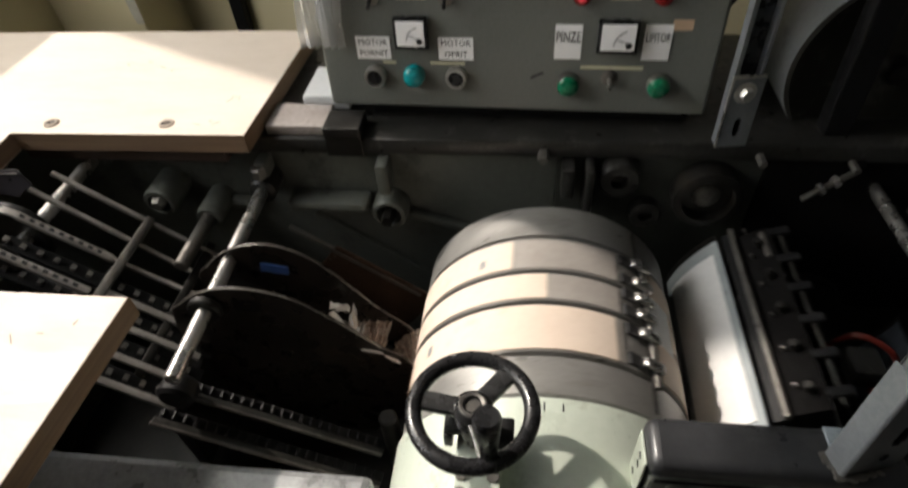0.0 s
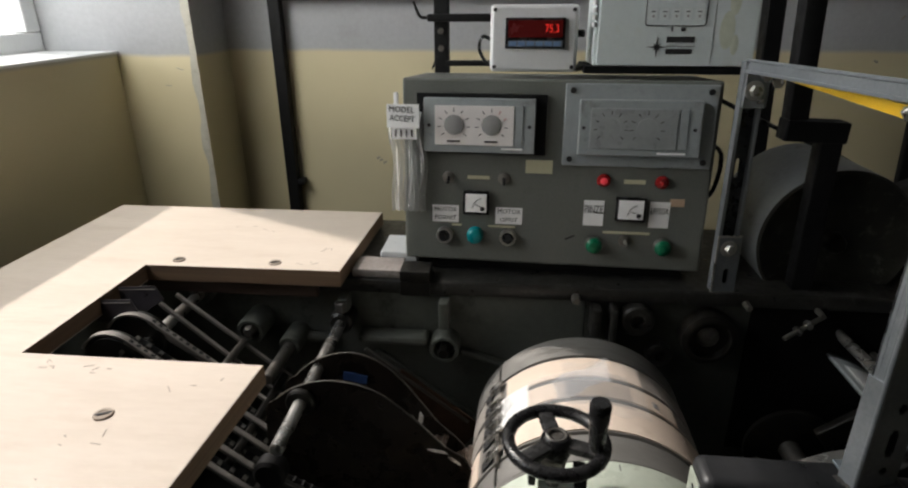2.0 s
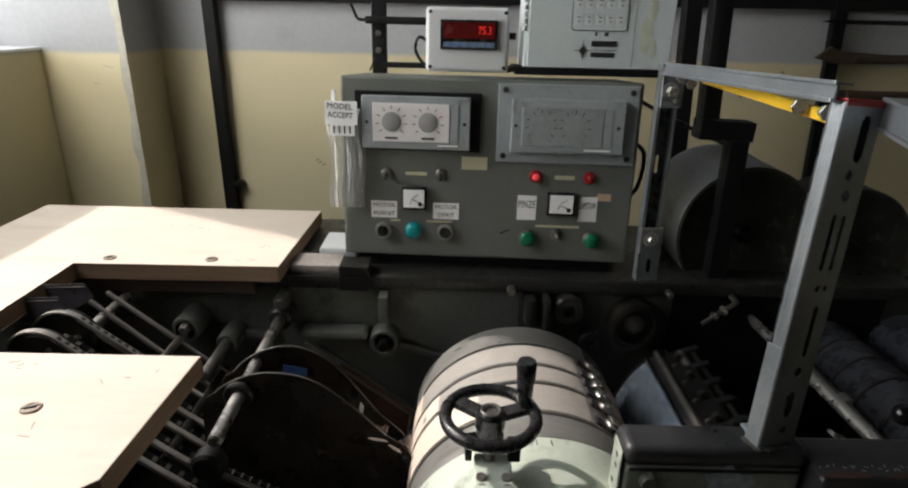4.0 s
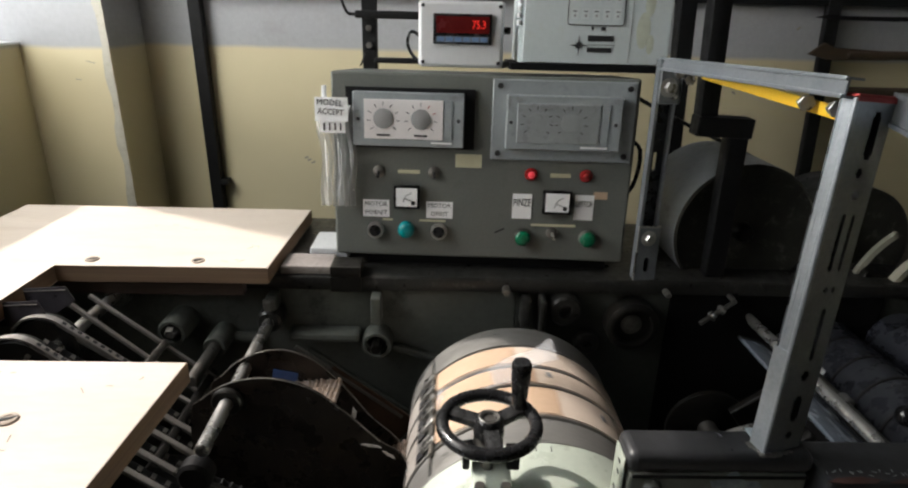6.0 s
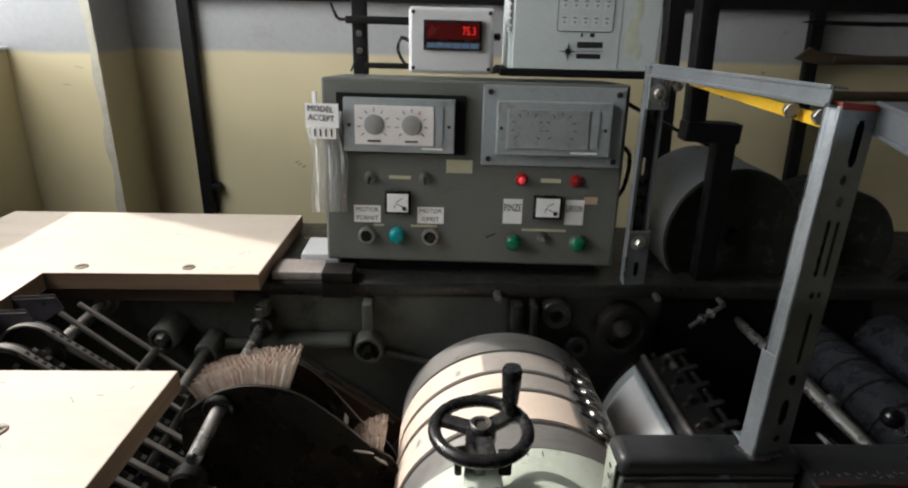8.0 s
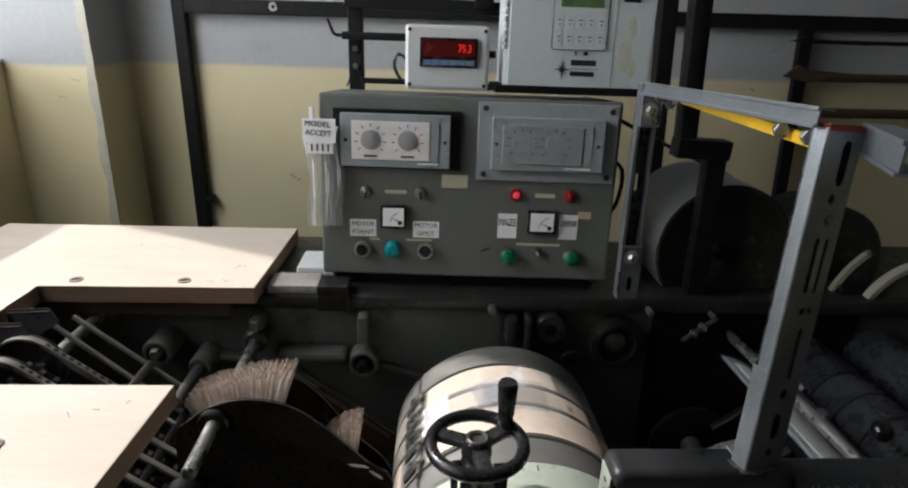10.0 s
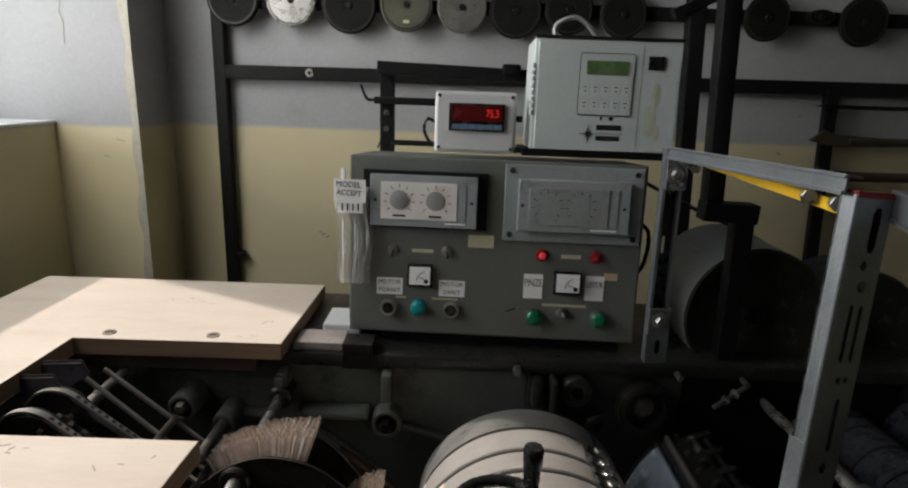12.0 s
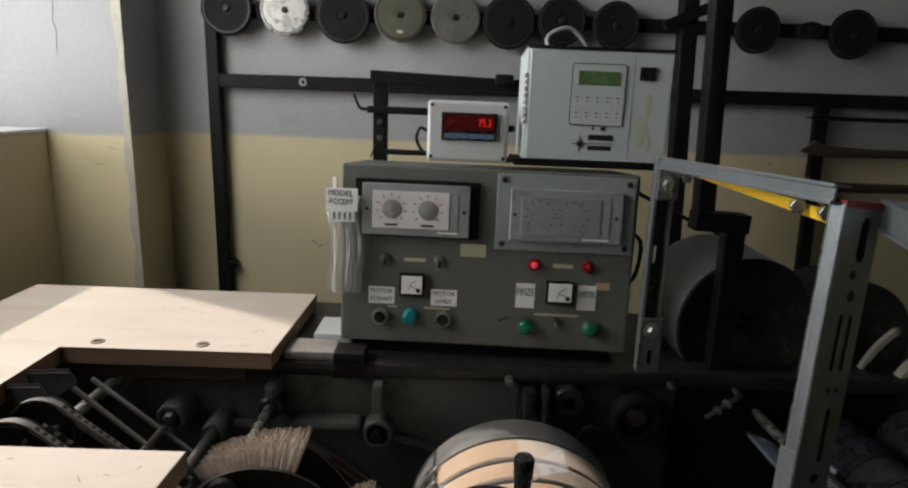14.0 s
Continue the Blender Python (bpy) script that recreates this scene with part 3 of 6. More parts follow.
def cabinet():
    c = thing("control_cabinet", (0, 0, 0), "grey sheet-metal control cabinet with dials, switches and buttons", "control cabinet")

    def on(name, bm, material, parent=c, label=""):
        return part(name, bm, material, parent, label)

    def plate(x0, x1, z0, z1, y0, y1, bevel=0.001):
        return box(x0, x1, -y1, -y0, z0, z1, bevel)

    def turned(profile, u, v, seg=24):
        return lathe(bmesh.new(), profile, Matrix.Translation((u, 0, v)) @ FACE, seg)

    on("body", box(-0.255, 0.255, 0.0, 0.215, 0.0, 0.315, 0.004), M_CAB)
    on("plinth", box(-0.2, 0.23, 0.02, 0.2, -0.02, -0.001), M_BLACK)
    # left regulator in a black cut-out
    r = on("regulator", plate(-0.230, -0.015, 0.193, 0.2915, 0.0005, 0.006), M_BLACK, label="black-edged regulator with two white dials")
    on("bezel", plate(-0.216, -0.0325, 0.197, 0.285, 0.0065, 0.020, 0.002), M_CABLITE, r)
    on("dial_face", plate(-0.197, -0.067, 0.2095, 0.2735, 0.0205, 0.0225), M_DIAL, r)
    on("side_strip", plate(-0.0655, -0.052, 0.2115, 0.2735, 0.0205, 0.0215), M_CABLITE, r)
    on("label_bar", plate(-0.087, -0.052, 0.203, 0.206, 0.0205, 0.0212), M_LABEL, r)
    for u in (-0.1652, -0.1034):
        k = on("knob", turned([(0, 0.0245), (0.0150, 0.0245), (0.0162, 0.0240), (0.0165, 0.0225), (0, 0.0225)], u, 0.2425), M_KNOB, r)
        for i in range(9):
            a = radians(-40 + i * 32.5)
            on("tick", slab(bmesh.new(), -0.003, 0.003, -0.0235, -0.0226, -0.0006, 0.0006, m=Matrix.Translation((u + 0.024 * math.cos(a), 0, 0.2425 + 0.024 * math.sin(a))) @ Matrix.Rotation(-a, 4, "Y")), M_REDPAINT if i in (2, 3) and u > -0.12 else M_INK, r)
        on("caption_bar", plate(u - 0.011, u + 0.011, 0.2145, 0.2175, 0.0226, 0.0232), M_INK, r)
    for u in (-0.207, -0.042):
        on("screw", turned([(0, 0.022), (0.0025, 0.022), (0.003, 0.0205), (0, 0.0205)], u, 0.241, 10), M_INK, r)
    # right regulator on a pale plate
    r = on("regulator", plate(0.013, 0.2486, 0.178, 0.310, 0.0005, 0.006, 0.002), M_CABLITE, label="grey regulator with faded dials on a pale plate")
    on("bezel", plate(0.0364, 0.2247, 0.198, 0.286, 0.0065, 0.020, 0.002), M_CABLITE, r)
    on("dial_face", plate(0.054, 0.1883, 0.2095, 0.2735, 0.0205, 0.0225), M_DIAL2, r)
    on("side_strip", plate(0.190, 0.204, 0.2115, 0.2735, 0.0205, 0.0215), M_CABLITE, r)
    on("label_bar", plate(0.16, 0.204, 0.2025, 0.2055, 0.0205, 0.0212), M_LABEL, r)
    for u in (0.0859, 0.1418):
        on("knob", turned([(0, 0.0229), (0.0155, 0.0229), (0.016, 0.0225), (0, 0.0225)], u, 0.243), M_DIAL2, r)
        for i in range(9):
            a = radians(-40 + i * 32.5)
            on("tick", slab(bmesh.new(), -0.003, 0.003, -0.0235, -0.0226, -0.0006, 0.0006, m=Matrix.Translation((u + 0.024 * math.cos(a), 0, 0.243 + 0.024 * math.sin(a))) @ Matrix.Rotation(-a, 4, "Y")), M_INK, r)
    for u, v in ((0.025, 0.299), (0.236, 0.299), (0.025, 0.189), (0.236, 0.189), (0.044, 0.242), (0.2145, 0.242)):
        big = u in (0.025, 0.236)
        on("screw", turned([(0, 0.009), (0.0045, 0.009), (0.005, 0.007), (0.005, 0.0055), (0, 0.0055)] if big else [(0, 0.022), (0.0025, 0.022), (0.003, 0.0205), (0, 0.0205)], u, v, 10), M_INK, r)
    on("sticker", plate(-0.0456, -0.0008, 0.162, 0.1847, 0.0005, 0.0012, 0), M_YELLOWED, label="blank yellowed sticker")
    # small plates, switches, lamps
    for x0, x1, z0, z1 in ((-0.1438, -0.106, 0.149, 0.155), (0.1174, 0.1517, 0.1495, 0.1565), (-0.1707, -0.153, 0.0645, 0.068), (-0.106, -0.06, 0.0645, 0.068), (0.0896, 0.1672, 0.0625, 0.0667)):
        on("name_strip", plate(x0, x1, z0, z1, 0.0005, 0.0015, 0), M_YELLOWED)
    for u, v in ((-0.1764, 0.151), (-0.0814, 0.1518), (0.1271, 0.051)):
        s = on("toggle_switch", turned([(0, 0.006), (0.006, 0.006), (0.0095, 0.004), (0.0105, 0.0005), (0, 0.0005)], u, v, 18), M_DULL)
        on("lever", rod(bmesh.new(), (u, -0.005, v), (u + 0.001, -0.022, v - 0.006), 0.0028, 10), M_PLASTIC if v > 0.1 else M_STEEL, s)
    for u, lit in ((0.0844, True), (0.1781, False)):
        s = on("indicator_lamp", turned([(0.0065, 0.007), (0.0095, 0.006), (0.0115, 0.0005), (0, 0.0005)], u, 0.1535, 20), M_RED, label="lit red indicator lamp" if lit else "dark red indicator lamp")
        on("lens", turned([(0, 0.0125), (0.003, 0.0115), (0.0055, 0.0085), (0.0064, 0.004), (0, 0.004)], u, 0.1535, 20), M_REDLIT if lit else M_RED, s)
    for x0, x1, z0, z1 in ((-0.1506, -0.105, 0.0876, 0.129), (0.1066, 0.1563, 0.086, 0.1278)):
        s = on("ammeter", plate(x0, x1, z0, z1, 0.0005, 0.010, 0.002), M_PLASTIC, label="square black-framed ammeter with a white face")
        on("meter_face", plate(x0 + 0.0045, x1 - 0.0045, z0 + 0.005, z1 - 0.004, 0.0102, 0.0115, 0.0005), M_LABEL, s)
        cu, cv = x0 + 0.68 * (x1 - x0), z0 + 0.32 * (z1 - z0)
        on("pivot_cover", turned([(0, 0.0128), (0.0035, 0.0128), (0.004, 0.0115), (0, 0.0115)], x1 - 0.0115, z0 + 0.0115, 16), M_PLASTIC, s)
        on("needle", slab(bmesh.new(), -0.017, 0.0, -0.0126, -0.0122, -0.0005, 0.0005, m=Matrix.Translation((cu + 0.006, 0, cv)) @ Matrix.Rotation(radians(20), 4, "Y")), M_INK, s)
        on("scale_arc", tube(bmesh.new(), [(cu + 0.006 - 0.02 * math.cos(a), -0.0118, cv - 0.003 + 0.02 * math.sin(a)) for a in (0.1, 0.5, 0.9, 1.3)], 0.0005, 5, 3), M_INK, s)
    # push-buttons
    for u, v, mt, lab in ((-0.1831, 0.0475, M_PLASTIC, "black push-button in a steel ring"), (-0.1291, 0.0495, M_TEAL, "teal push-button"), (-0.0714, 0.048, M_PLASTIC, "black push-button in a steel ring"), (0.0757, 0.0425, M_GREEN, "green push-button"), (0.189, 0.0435, M_GREEN, "green push-button")):
        ring = M_STEEL if mt is M_PLASTIC else M_DULL
        s = on("push_button", turned([(0.0105, 0.012), (0.013, 0.012), (0.0145, 0.009), (0.0148, 0.0005), (0, 0.0005)], u, v, 24), ring if mt is not M_TEAL else M_TEAL, label=lab)
        on("cap", turned([(0, 0.013), (0.009, 0.0125), (0.0105, 0.010), (0.0105, 0.003), (0, 0.003)] if mt is M_PLASTIC else [(0, 0.0185), (0.006, 0.0180), (0.0105, 0.0165), (0.0132, 0.0138), (0.0138, 0.0125), (0, 0.0125)], u, v, 20), mt, s)
    # paper labels with words
    for x0, x1, z0, z1, rows, size in ((-0.2052, -0.1587, 0.0705, 0.1012, ("MOTOR", "PORNIT"), 0.0112), (-0.0943, -0.0481, 0.071, 0.1007, ("MOTOR", "OPRIT"), 0.0112), (0.0551, 0.0886, 0.075, 0.1195, ("PINZE",), 0.0125), (0.1628, 0.1955, 0.0755, 0.1205, ("LIPITOR",), 0.0105)):
        s = on("paper_label", plate(x0, x1, z0, z1, 0.0005, 0.0011, 0), M_LABEL, label="white paper label with printed capitals")
        n = len(rows)
        for i, word in enumerate(rows):
            zc = (z0 + z1) / 2 + (n - 1 - 2 * i) * 0.0075 + (0.006 if n == 1 else 0)
            writing("lettering", word, size * (1.5 if n == 1 else 1), Matrix.Translation(((x0 + x1) / 2, -0.0013, zc)) @ FACE, M_INK, s, 0.52 if word == "LIPITOR" else 0.62 if n == 1 else 0.98)
    on("smear", plate(0.194, 0.2177, 0.1135, 0.1265, 0.0004, 0.0007, 0), M_KRAFT, label="brown tape remnant")
    on("scratch", slab(bmesh.new(), -0.009, 0.009, -0.0008, -0.0003, -0.0015, 0.0015, m=pose(0.035, 0, 0.052, 0, -25, 0)), M_INK)
    c.matrix_world = CAB
    return c


CABINET = cabinet()


def tag_bag():
    """A clear bag with a hand-lettered tag, hung over the cabinet's edge."""
    t = thing("sample_bag", (0, 0, 0), "clear plastic sample bag with a hand-lettered white tag", "plastic bag")
    rnd = random.Random(4)
    b = bmesh.new()
    nx, nz = 15, 18
    grid = [[b.verts.new((-0.272 + 0.058 * i / (nx - 1) - 0.006 * math.sin(k * 0.5) * (1 - k / nz), -0.016 - 0.008 * math.sin(i * 2.6 + k * 0.06) - rnd.uniform(0, 0.0025), 0.262 - 0.170 * k / (nz - 1))) for i in range(nx)] for k in range(nz)]
    for k in range(nz - 1):
        for i in range(nx - 1):
            b.faces.new((grid[k][i], grid[k][i + 1], grid[k + 1][i + 1], grid[k + 1][i]))
    part("bag", b, M_FILM, t)
    for i in range(7):
        x = -0.264 + 0.007 * i
        b = tube(bmesh.new(), [(x, -0.012, 0.23), (x + rnd.uniform(-.0015, .0015), -0.017, 0.17), (x + 0.003 + rnd.uniform(-.002, .002), -0.014, 0.10 + rnd.uniform(0, 0.02))], 0.0011, 6, 4)
        part("folded_strip", b, M_FILM if i % 3 else M_LABEL, t)
    s = part("tag", box(-0.275, -0.221, -0.0325, -0.0318, 0.2365, 0.275), M_LABEL, t, "white tag with hand-lettered capitals")
    writing("lettering", "MODEL", 0.0135, pose(-0.250, -0.0331, 0.266, 90, 3, 0), M_INK, s, 0.95)
    writing("lettering", "ACCEPT", 0.0135, pose(-0.249, -0.0331, 0.2515, 90, 3, 0), M_INK, s, 0.85)
    part("tag_tail", box(-0.268, -0.226, -0.0305, -0.030, 0.218, 0.240), M_LABEL, t)
    for i in range(4):
        part("stroke", box(-0.262 + i * 0.009, -0.2595 + i * 0.009, -0.0314, -0.0308, 0.222, 0.234), M_INK, t)
    part("peg", box(-0.268, -0.261, -0.012, -0.004, 0.262, 0.292, 0.001), M_LABEL, t)
    t.matrix_world = CAB
    return t


tag_bag()


def counter_box():
    c = thing("counter_display", (0, 0, 0), "white plastic counter box with a red digital display", "counter")
    part("case", box(-0.0705, 0.0705, 0.0, 0.075, 0.0, 0.104, 0.006, seg=3), M_WHITEBOX, c)
    d = part("display", box(-0.046, 0.050, -0.006, -0.0005, 0.037, 0.084, 0.001), M_PLASTIC, c)
    part("led_window", box(-0.041, 0.046, -0.0072, -0.0062, 0.054, 0.080), M_LEDDARK, d)
    part("key_strip", box(-0.041, 0.046, -0.0072, -0.0062, 0.040, 0.049), M_DARKPLATE, d)
    for i in range(6):
        part("key", box(-0.039 + i * 0.0142, -0.028 + i * 0.0142, -0.0082, -0.0074, 0.0412, 0.0478), M_BLUEKEY, d)
    writing("digits", "75.3", 0.018, Matrix.Translation((0.029, -0.0076, 0.067)) @ FACE, M_LED, d, 0.75)
    for x in (-0.063, 0.063):
        for z in (0.008, 0.096):
            part("screw", lathe(bmesh.new(), [(0, 0.001), (0.003, 0.001), (0.0035, -0.001), (0, -0.001)], Matrix.Translation((x, 0, z)) @ FACE, 12), M_INK, c)
    part("cable", tube(bmesh.new(), [(-0.065, 0.04, 0.045), (-0.085, 0.04, 0.055), (-0.092, 0.045, 0.035), (-0.08, 0.05, 0.012), (-0.06, 0.055, 0.004)], 0.003), M_PLASTIC, c)
    part("cable_gland", rod(bmesh.new(), (0.070, 0.03, 0.06), (0.083, 0.03, 0.06), 0.006), M_PLASTIC, c)
    part("cable_gland", rod(bmesh.new(), (0.070, 0.03, 0.004), (0.09, 0.03, 0.01), 0.006), M_DULL, c)
    c.matrix_world = pose(-0.068, 0.765, 1.2665, -2, 0, -1.5)
    return c


counter_box()


M_OLDGLUE = surf("old_glue", (0.52, 0.56, 0.46), (0.60, 0.64, 0.54), 0.5, scale=60)
M_KEY = surf("pale_key", (0.62, 0.67, 0.68), (0.70, 0.75, 0.76), 0.4)


def scale_box():
    c = thing("weighing_controller", (0, 0, 0), "pale blue-grey controller box with keypad and green display", "controller")
    W, Hh = 0.247, 0.197
    part("case", box(-W / 2, W / 2, 0.0, 0.13, 0.012, Hh, 0.003), M_SCALEBOX, c)
    part("lid", box(-W / 2 + 0.006, W / 2 - 0.002, -0.008, -0.001, 0.0125, Hh - 0.003, 0.002), M_SCALEBOX, c)
    part("lid_edge", box(-W / 2, W / 2, -0.010, 0.13, Hh + 0.0005, Hh + 0.003), M_DARK, c)
    part("base_tray", box(-W / 2 - 0.012, W / 2 + 0.012, -0.006, 0.14, 0.0, 0.0115, 0.001), M_BLACK, c)
    kx0, kx1, kz0, kz1, kr = -0.047, 0.044, 0.0725, 0.1735, 0.006
    k = part("keypad", box(kx0 + 0.001, kx1 - 0.001, -0.0094, -0.0082, kz0 + 0.001, kz1 - 0.001, 0.0006), M_SCALEBOX, c, "membrane keypad with dark outline")
    b = bmesh.new()
    for z in (kz0, kz1):
        slab(b, kx0 + kr, kx1 - kr, -0.0100, -0.0096, z - 0.0006, z + 0.0006)
    for x in (kx0, kx1):
        slab(b, x - 0.0006, x + 0.0006, -0.0100, -0.0096, kz0 + kr, kz1 - kr)
    for x, z, a0 in ((kx1 - kr, kz1 - kr, 0), (kx0 + kr, kz1 - kr, 90), (kx0 + kr, kz0 + kr, 180), (kx1 - kr, kz0 + kr, 270)):
        tube(b, [(x + kr * math.cos(radians(a0 + d)), -0.0096, z + kr * math.sin(radians(a0 + d))) for d in (0, 30, 60, 90)], 0.0006, 5, 2)
    part("outline", b, M_INK, k)
    part("lcd", box(-0.036, 0.033, -0.0112, -0.0096, 0.139, 0.1615, 0.0006), M_LCD, k, "green liquid crystal display")
    for r in range(2):
        for i in range(5):
            x, z = -0.0425 + i * 0.0172, 0.1065 - r * 0.0255
            q = part("key", box(x, x + 0.0125, -0.0101, -0.0095, z, z + 0.017, 0.0003), M_KEY, k)
            part("print_bar", box(x + 0.003, x + 0.0095, -0.0106, -0.0102, z + 0.0115, z + 0.0130), M_INK, q)
            part("print_bar", box(x + 0.005, x + 0.0080, -0.0106, -0.0102, z + 0.0040, z + 0.0075), M_KNOB, q)
    part("dark_window", box(0.066, 0.092, -0.011, -0.0084, 0.149, 0.171), M_PLASTIC, c)
    for dx, w in ((-0.007, 0.003), (0.008, 0.007)):
        part("mark", box(dx, dx + w, -0.0095, -0.0086, 0.0645, 0.0705), M_INK, c)
    part("seam", box(0.0565, 0.0572, -0.0088, -0.0082, 0.016, Hh - 0.008), M_KNOB, c)
    for x, z, w in ((0.084, 0.108, 0.022), (0.077, 0.066, 0.03), (0.090, 0.045, 0.016)):
        part("stain", lathe(bmesh.new(), [(0, 0.0004), (w * 0.35, 0.0003), (w * 0.5, 0.0), (0, 0)], Matrix.Translation((x, -0.0082, z)) @ Matrix.Diagonal((0.75, 1, 1.9, 1)) @ FACE, 14), M_OLDGLUE, c)
    star = [(0.0165 if i % 4 == 0 else 0.0075 if i % 2 == 0 else 0.0035) for i in range(16)]
    b = prism(bmesh.new(), [(r * math.cos(i * math.pi / 8), r * math.sin(i * math.pi / 8)) for i, r in enumerate(star)], 0.0, 0.0008, m=Matrix.Translation((-0.026, -0.0086, 0.0412)) @ FACE)
    part("star_emblem", b, M_INK, c)
    part("name_bar", box(-0.012, 0.030, -0.0093, -0.0086, 0.0480, 0.0570), M_INK, c)
    part("rule", box(-0.012, 0.032, -0.0093, -0.0086, 0.0420, 0.0428), M_INK, c)
    part("name_bar", box(-0.012, 0.028, -0.0093, -0.0086, 0.0308, 0.0385), M_INK, c)
    for i in range(8):
        part("hinge_knuckle", rod(bmesh.new(), (-W / 2 - 0.001, -0.004, 0.07 + i * 0.011), (-W / 2 - 0.001, -0.004, 0.078 + i * 0.011), 0.004, 10), M_WHITEBOX, c)
    part("cord", tube(bmesh.new(), [(-0.075, 0.08, Hh), (-0.08, 0.085, Hh + 0.03), (-0.04, 0.09, Hh + 0.045), (0.0, 0.1, Hh + 0.01), (0.01, 0.11, Hh - 0.03)], 0.0045), M_CORD, c)
    c.matrix_world = pose(0.150, 0.757, 1.2655, -2, 0, -1.5)
    return c


scale_box()

# ---- drum and its guard ----
DX, DZ, DR = 0.030, 0.689, 0.174


def shell(bm, cx, cz, r0, r1, y0, y1, a0, a1, n=None):
    """A curved slab round an axis along y, between two angles in degrees (0 to the right, 90 up)."""
    n = n or max(2, int(abs(a1 - a0) / 4))
    rows = []
    for i in range(n + 1):
        a = radians(a0 + (a1 - a0) * i / n)
        c, s = math.cos(a), math.sin(a)
        rows.append([bm.verts.new((cx + r * c, y, cz + r * s)) for r, y in ((r0, y0), (r1, y0), (r1, y1), (r0, y1))])
    for a, b in zip(rows, rows[1:]):
        for k in range(4):
            bm.faces.new((a[k], a[(k + 1) % 4], b[(k + 1) % 4], b[k]))
    bm.faces.new(rows[0])
    bm.faces.new(rows[-1][::-1])
    return bm


def radial(cx, cz, r, y, a):
    """A pose on a cylinder along y: x along y, y along the turn, z outwards."""
    a = radians(a)
    out, tan = Vector((math.cos(a), 0, math.sin(a))), Vector((-math.sin(a), 0, math.cos(a)))
    ax = tan.cross(out)
    m = Matrix((ax, tan, out)).transposed().to_4x4()
    m.translation = Vector((cx, y, cz)) + r * out
    return m


GROOVES = (0.370, 0.440, 0.488, 0.548)
TAILS = []


def drum():
    d = thing("rotating_drum", (DX, 0.46, DZ), "large grooved steel drum with cream blankets and gripper rows", "drum")
    y0, y1 = 0.318, 0.608
    prof = [(0, 0), (DR - 0.004, 0), (DR, 0.004)]
    for g in GROOVES:
        h = g - y0
        prof += [(DR, h - 0.0032), (DR - 0.012, h - 0.0026), (DR - 0.012, h + 0.0026), (DR, h + 0.0032)]
    prof += [(DR, y1 - y0 - 0.004), (DR - 0.004, y1 - y0), (0, y1 - y0)]
    part("drum_shell", lathe(bmesh.new(), prof, along((DX, y0, DZ), (DX, y1, DZ)), 120), M_DRUM, d)
    part("axle", rod(bmesh.new(), (DX, 0.22, DZ), (DX, 0.675, DZ), 0.02), M_DULL, d)
    bands = ((0.3755, 0.4345), (0.4455, 0.4825), (0.4935, 0.540))
    for g, mt, ends, lab in ((53, M_CREAM, (-118, -95, -78), "cream blanket"), (233, M_CREAM, (-168, -142, -128), "cream blanket")):
        for (b0, b1), e in zip(bands, ends):
            part("blanket", shell(bmesh.new(), DX, DZ, DR - 0.001, DR + 0.0022, b0, b1, g - 9, g + e), mt, d, lab)
            part("packing_sheet", shell(bmesh.new(), DX, DZ, DR - 0.001, DR + 0.0012, b0, b1, g + e - 0.2, g - 171), M_PACK, d, "worn greyish packing sheet")
    for (b0, b1), e in zip(((0.377, 0.433), (0.447, 0.481), (0.495, 0.5385)), (-66, -58, -50)):
        part("sheet", shell(bmesh.new(), DX, DZ, DR + 0.0024, DR + 0.0034, b0, b1, 233 - 7, 233 + e), M_KRAFT, d, "brown kraft sheet under the grippers")
    part("sheet", shell(bmesh.new(), DX, DZ, DR + 0.0024, DR + 0.0034, 0.430, 0.496, 53 - 6, 53 - 22), M_PAPER, d, "white sheet corner under the grippers")
    b, rows = bmesh.new(), []
    for i in range(15):
        k = i / 14
        a, rr = radians(53 - 40 - 34 * k), DR + 0.006 + 0.010 * k * k
        rows.append([b.verts.new((DX + rr * math.cos(a), y + 0.004 * math.sin(i * 1.3 + y * 60), DZ + rr * math.sin(a))) for y in (0.395, 0.43, 0.46, 0.49, 0.52)])
    for p, q in zip(rows, rows[1:]):
        for k in range(4):
            b.faces.new((p[k], p[k + 1], q[k + 1], q[k]))
    part("loose_film", b, M_THINFILM, d, "loose clear film trailing from the drum")
    part("film", shell(bmesh.new(), DX, DZ, DR + 0.004, DR + 0.0046, 0.425, 0.50, 53 - 22, 53 - 70), M_THINFILM, d, "clear film on the drum")
    for g in (53, 233):
        part("slot_bar", shell(bmesh.new(), DX, DZ, DR - 0.004, DR + 0.0018, 0.33, 0.60, g - 2.6, g - 3.6, 1), M_DARK, d)
        part("gripper_shaft", rod(bmesh.new(), radial(DX, DZ, DR + 0.004, 0.36, g - 4.6).translation, radial(DX, DZ, DR + 0.004, 0.55, g - 4.6).translation, 0.004, 10), M_DULL, d)
        for y in (0.386, 0.426, 0.4535, 0.478, 0.503, 0.534):
            p = part("pocket", slab(bmesh.new(), -0.0075, 0.0075, 0.004, 0.022, -0.004, 0.0026, m=radial(DX, DZ, DR, y, g)), M_INK, d)
            gr = part("gripper", slab(bmesh.new(), -0.007, 0.007, -0.024, 0.006, 0.0028, 0.010, 0.003, m=radial(DX, DZ, DR, y, g)), M_STEEL, d)
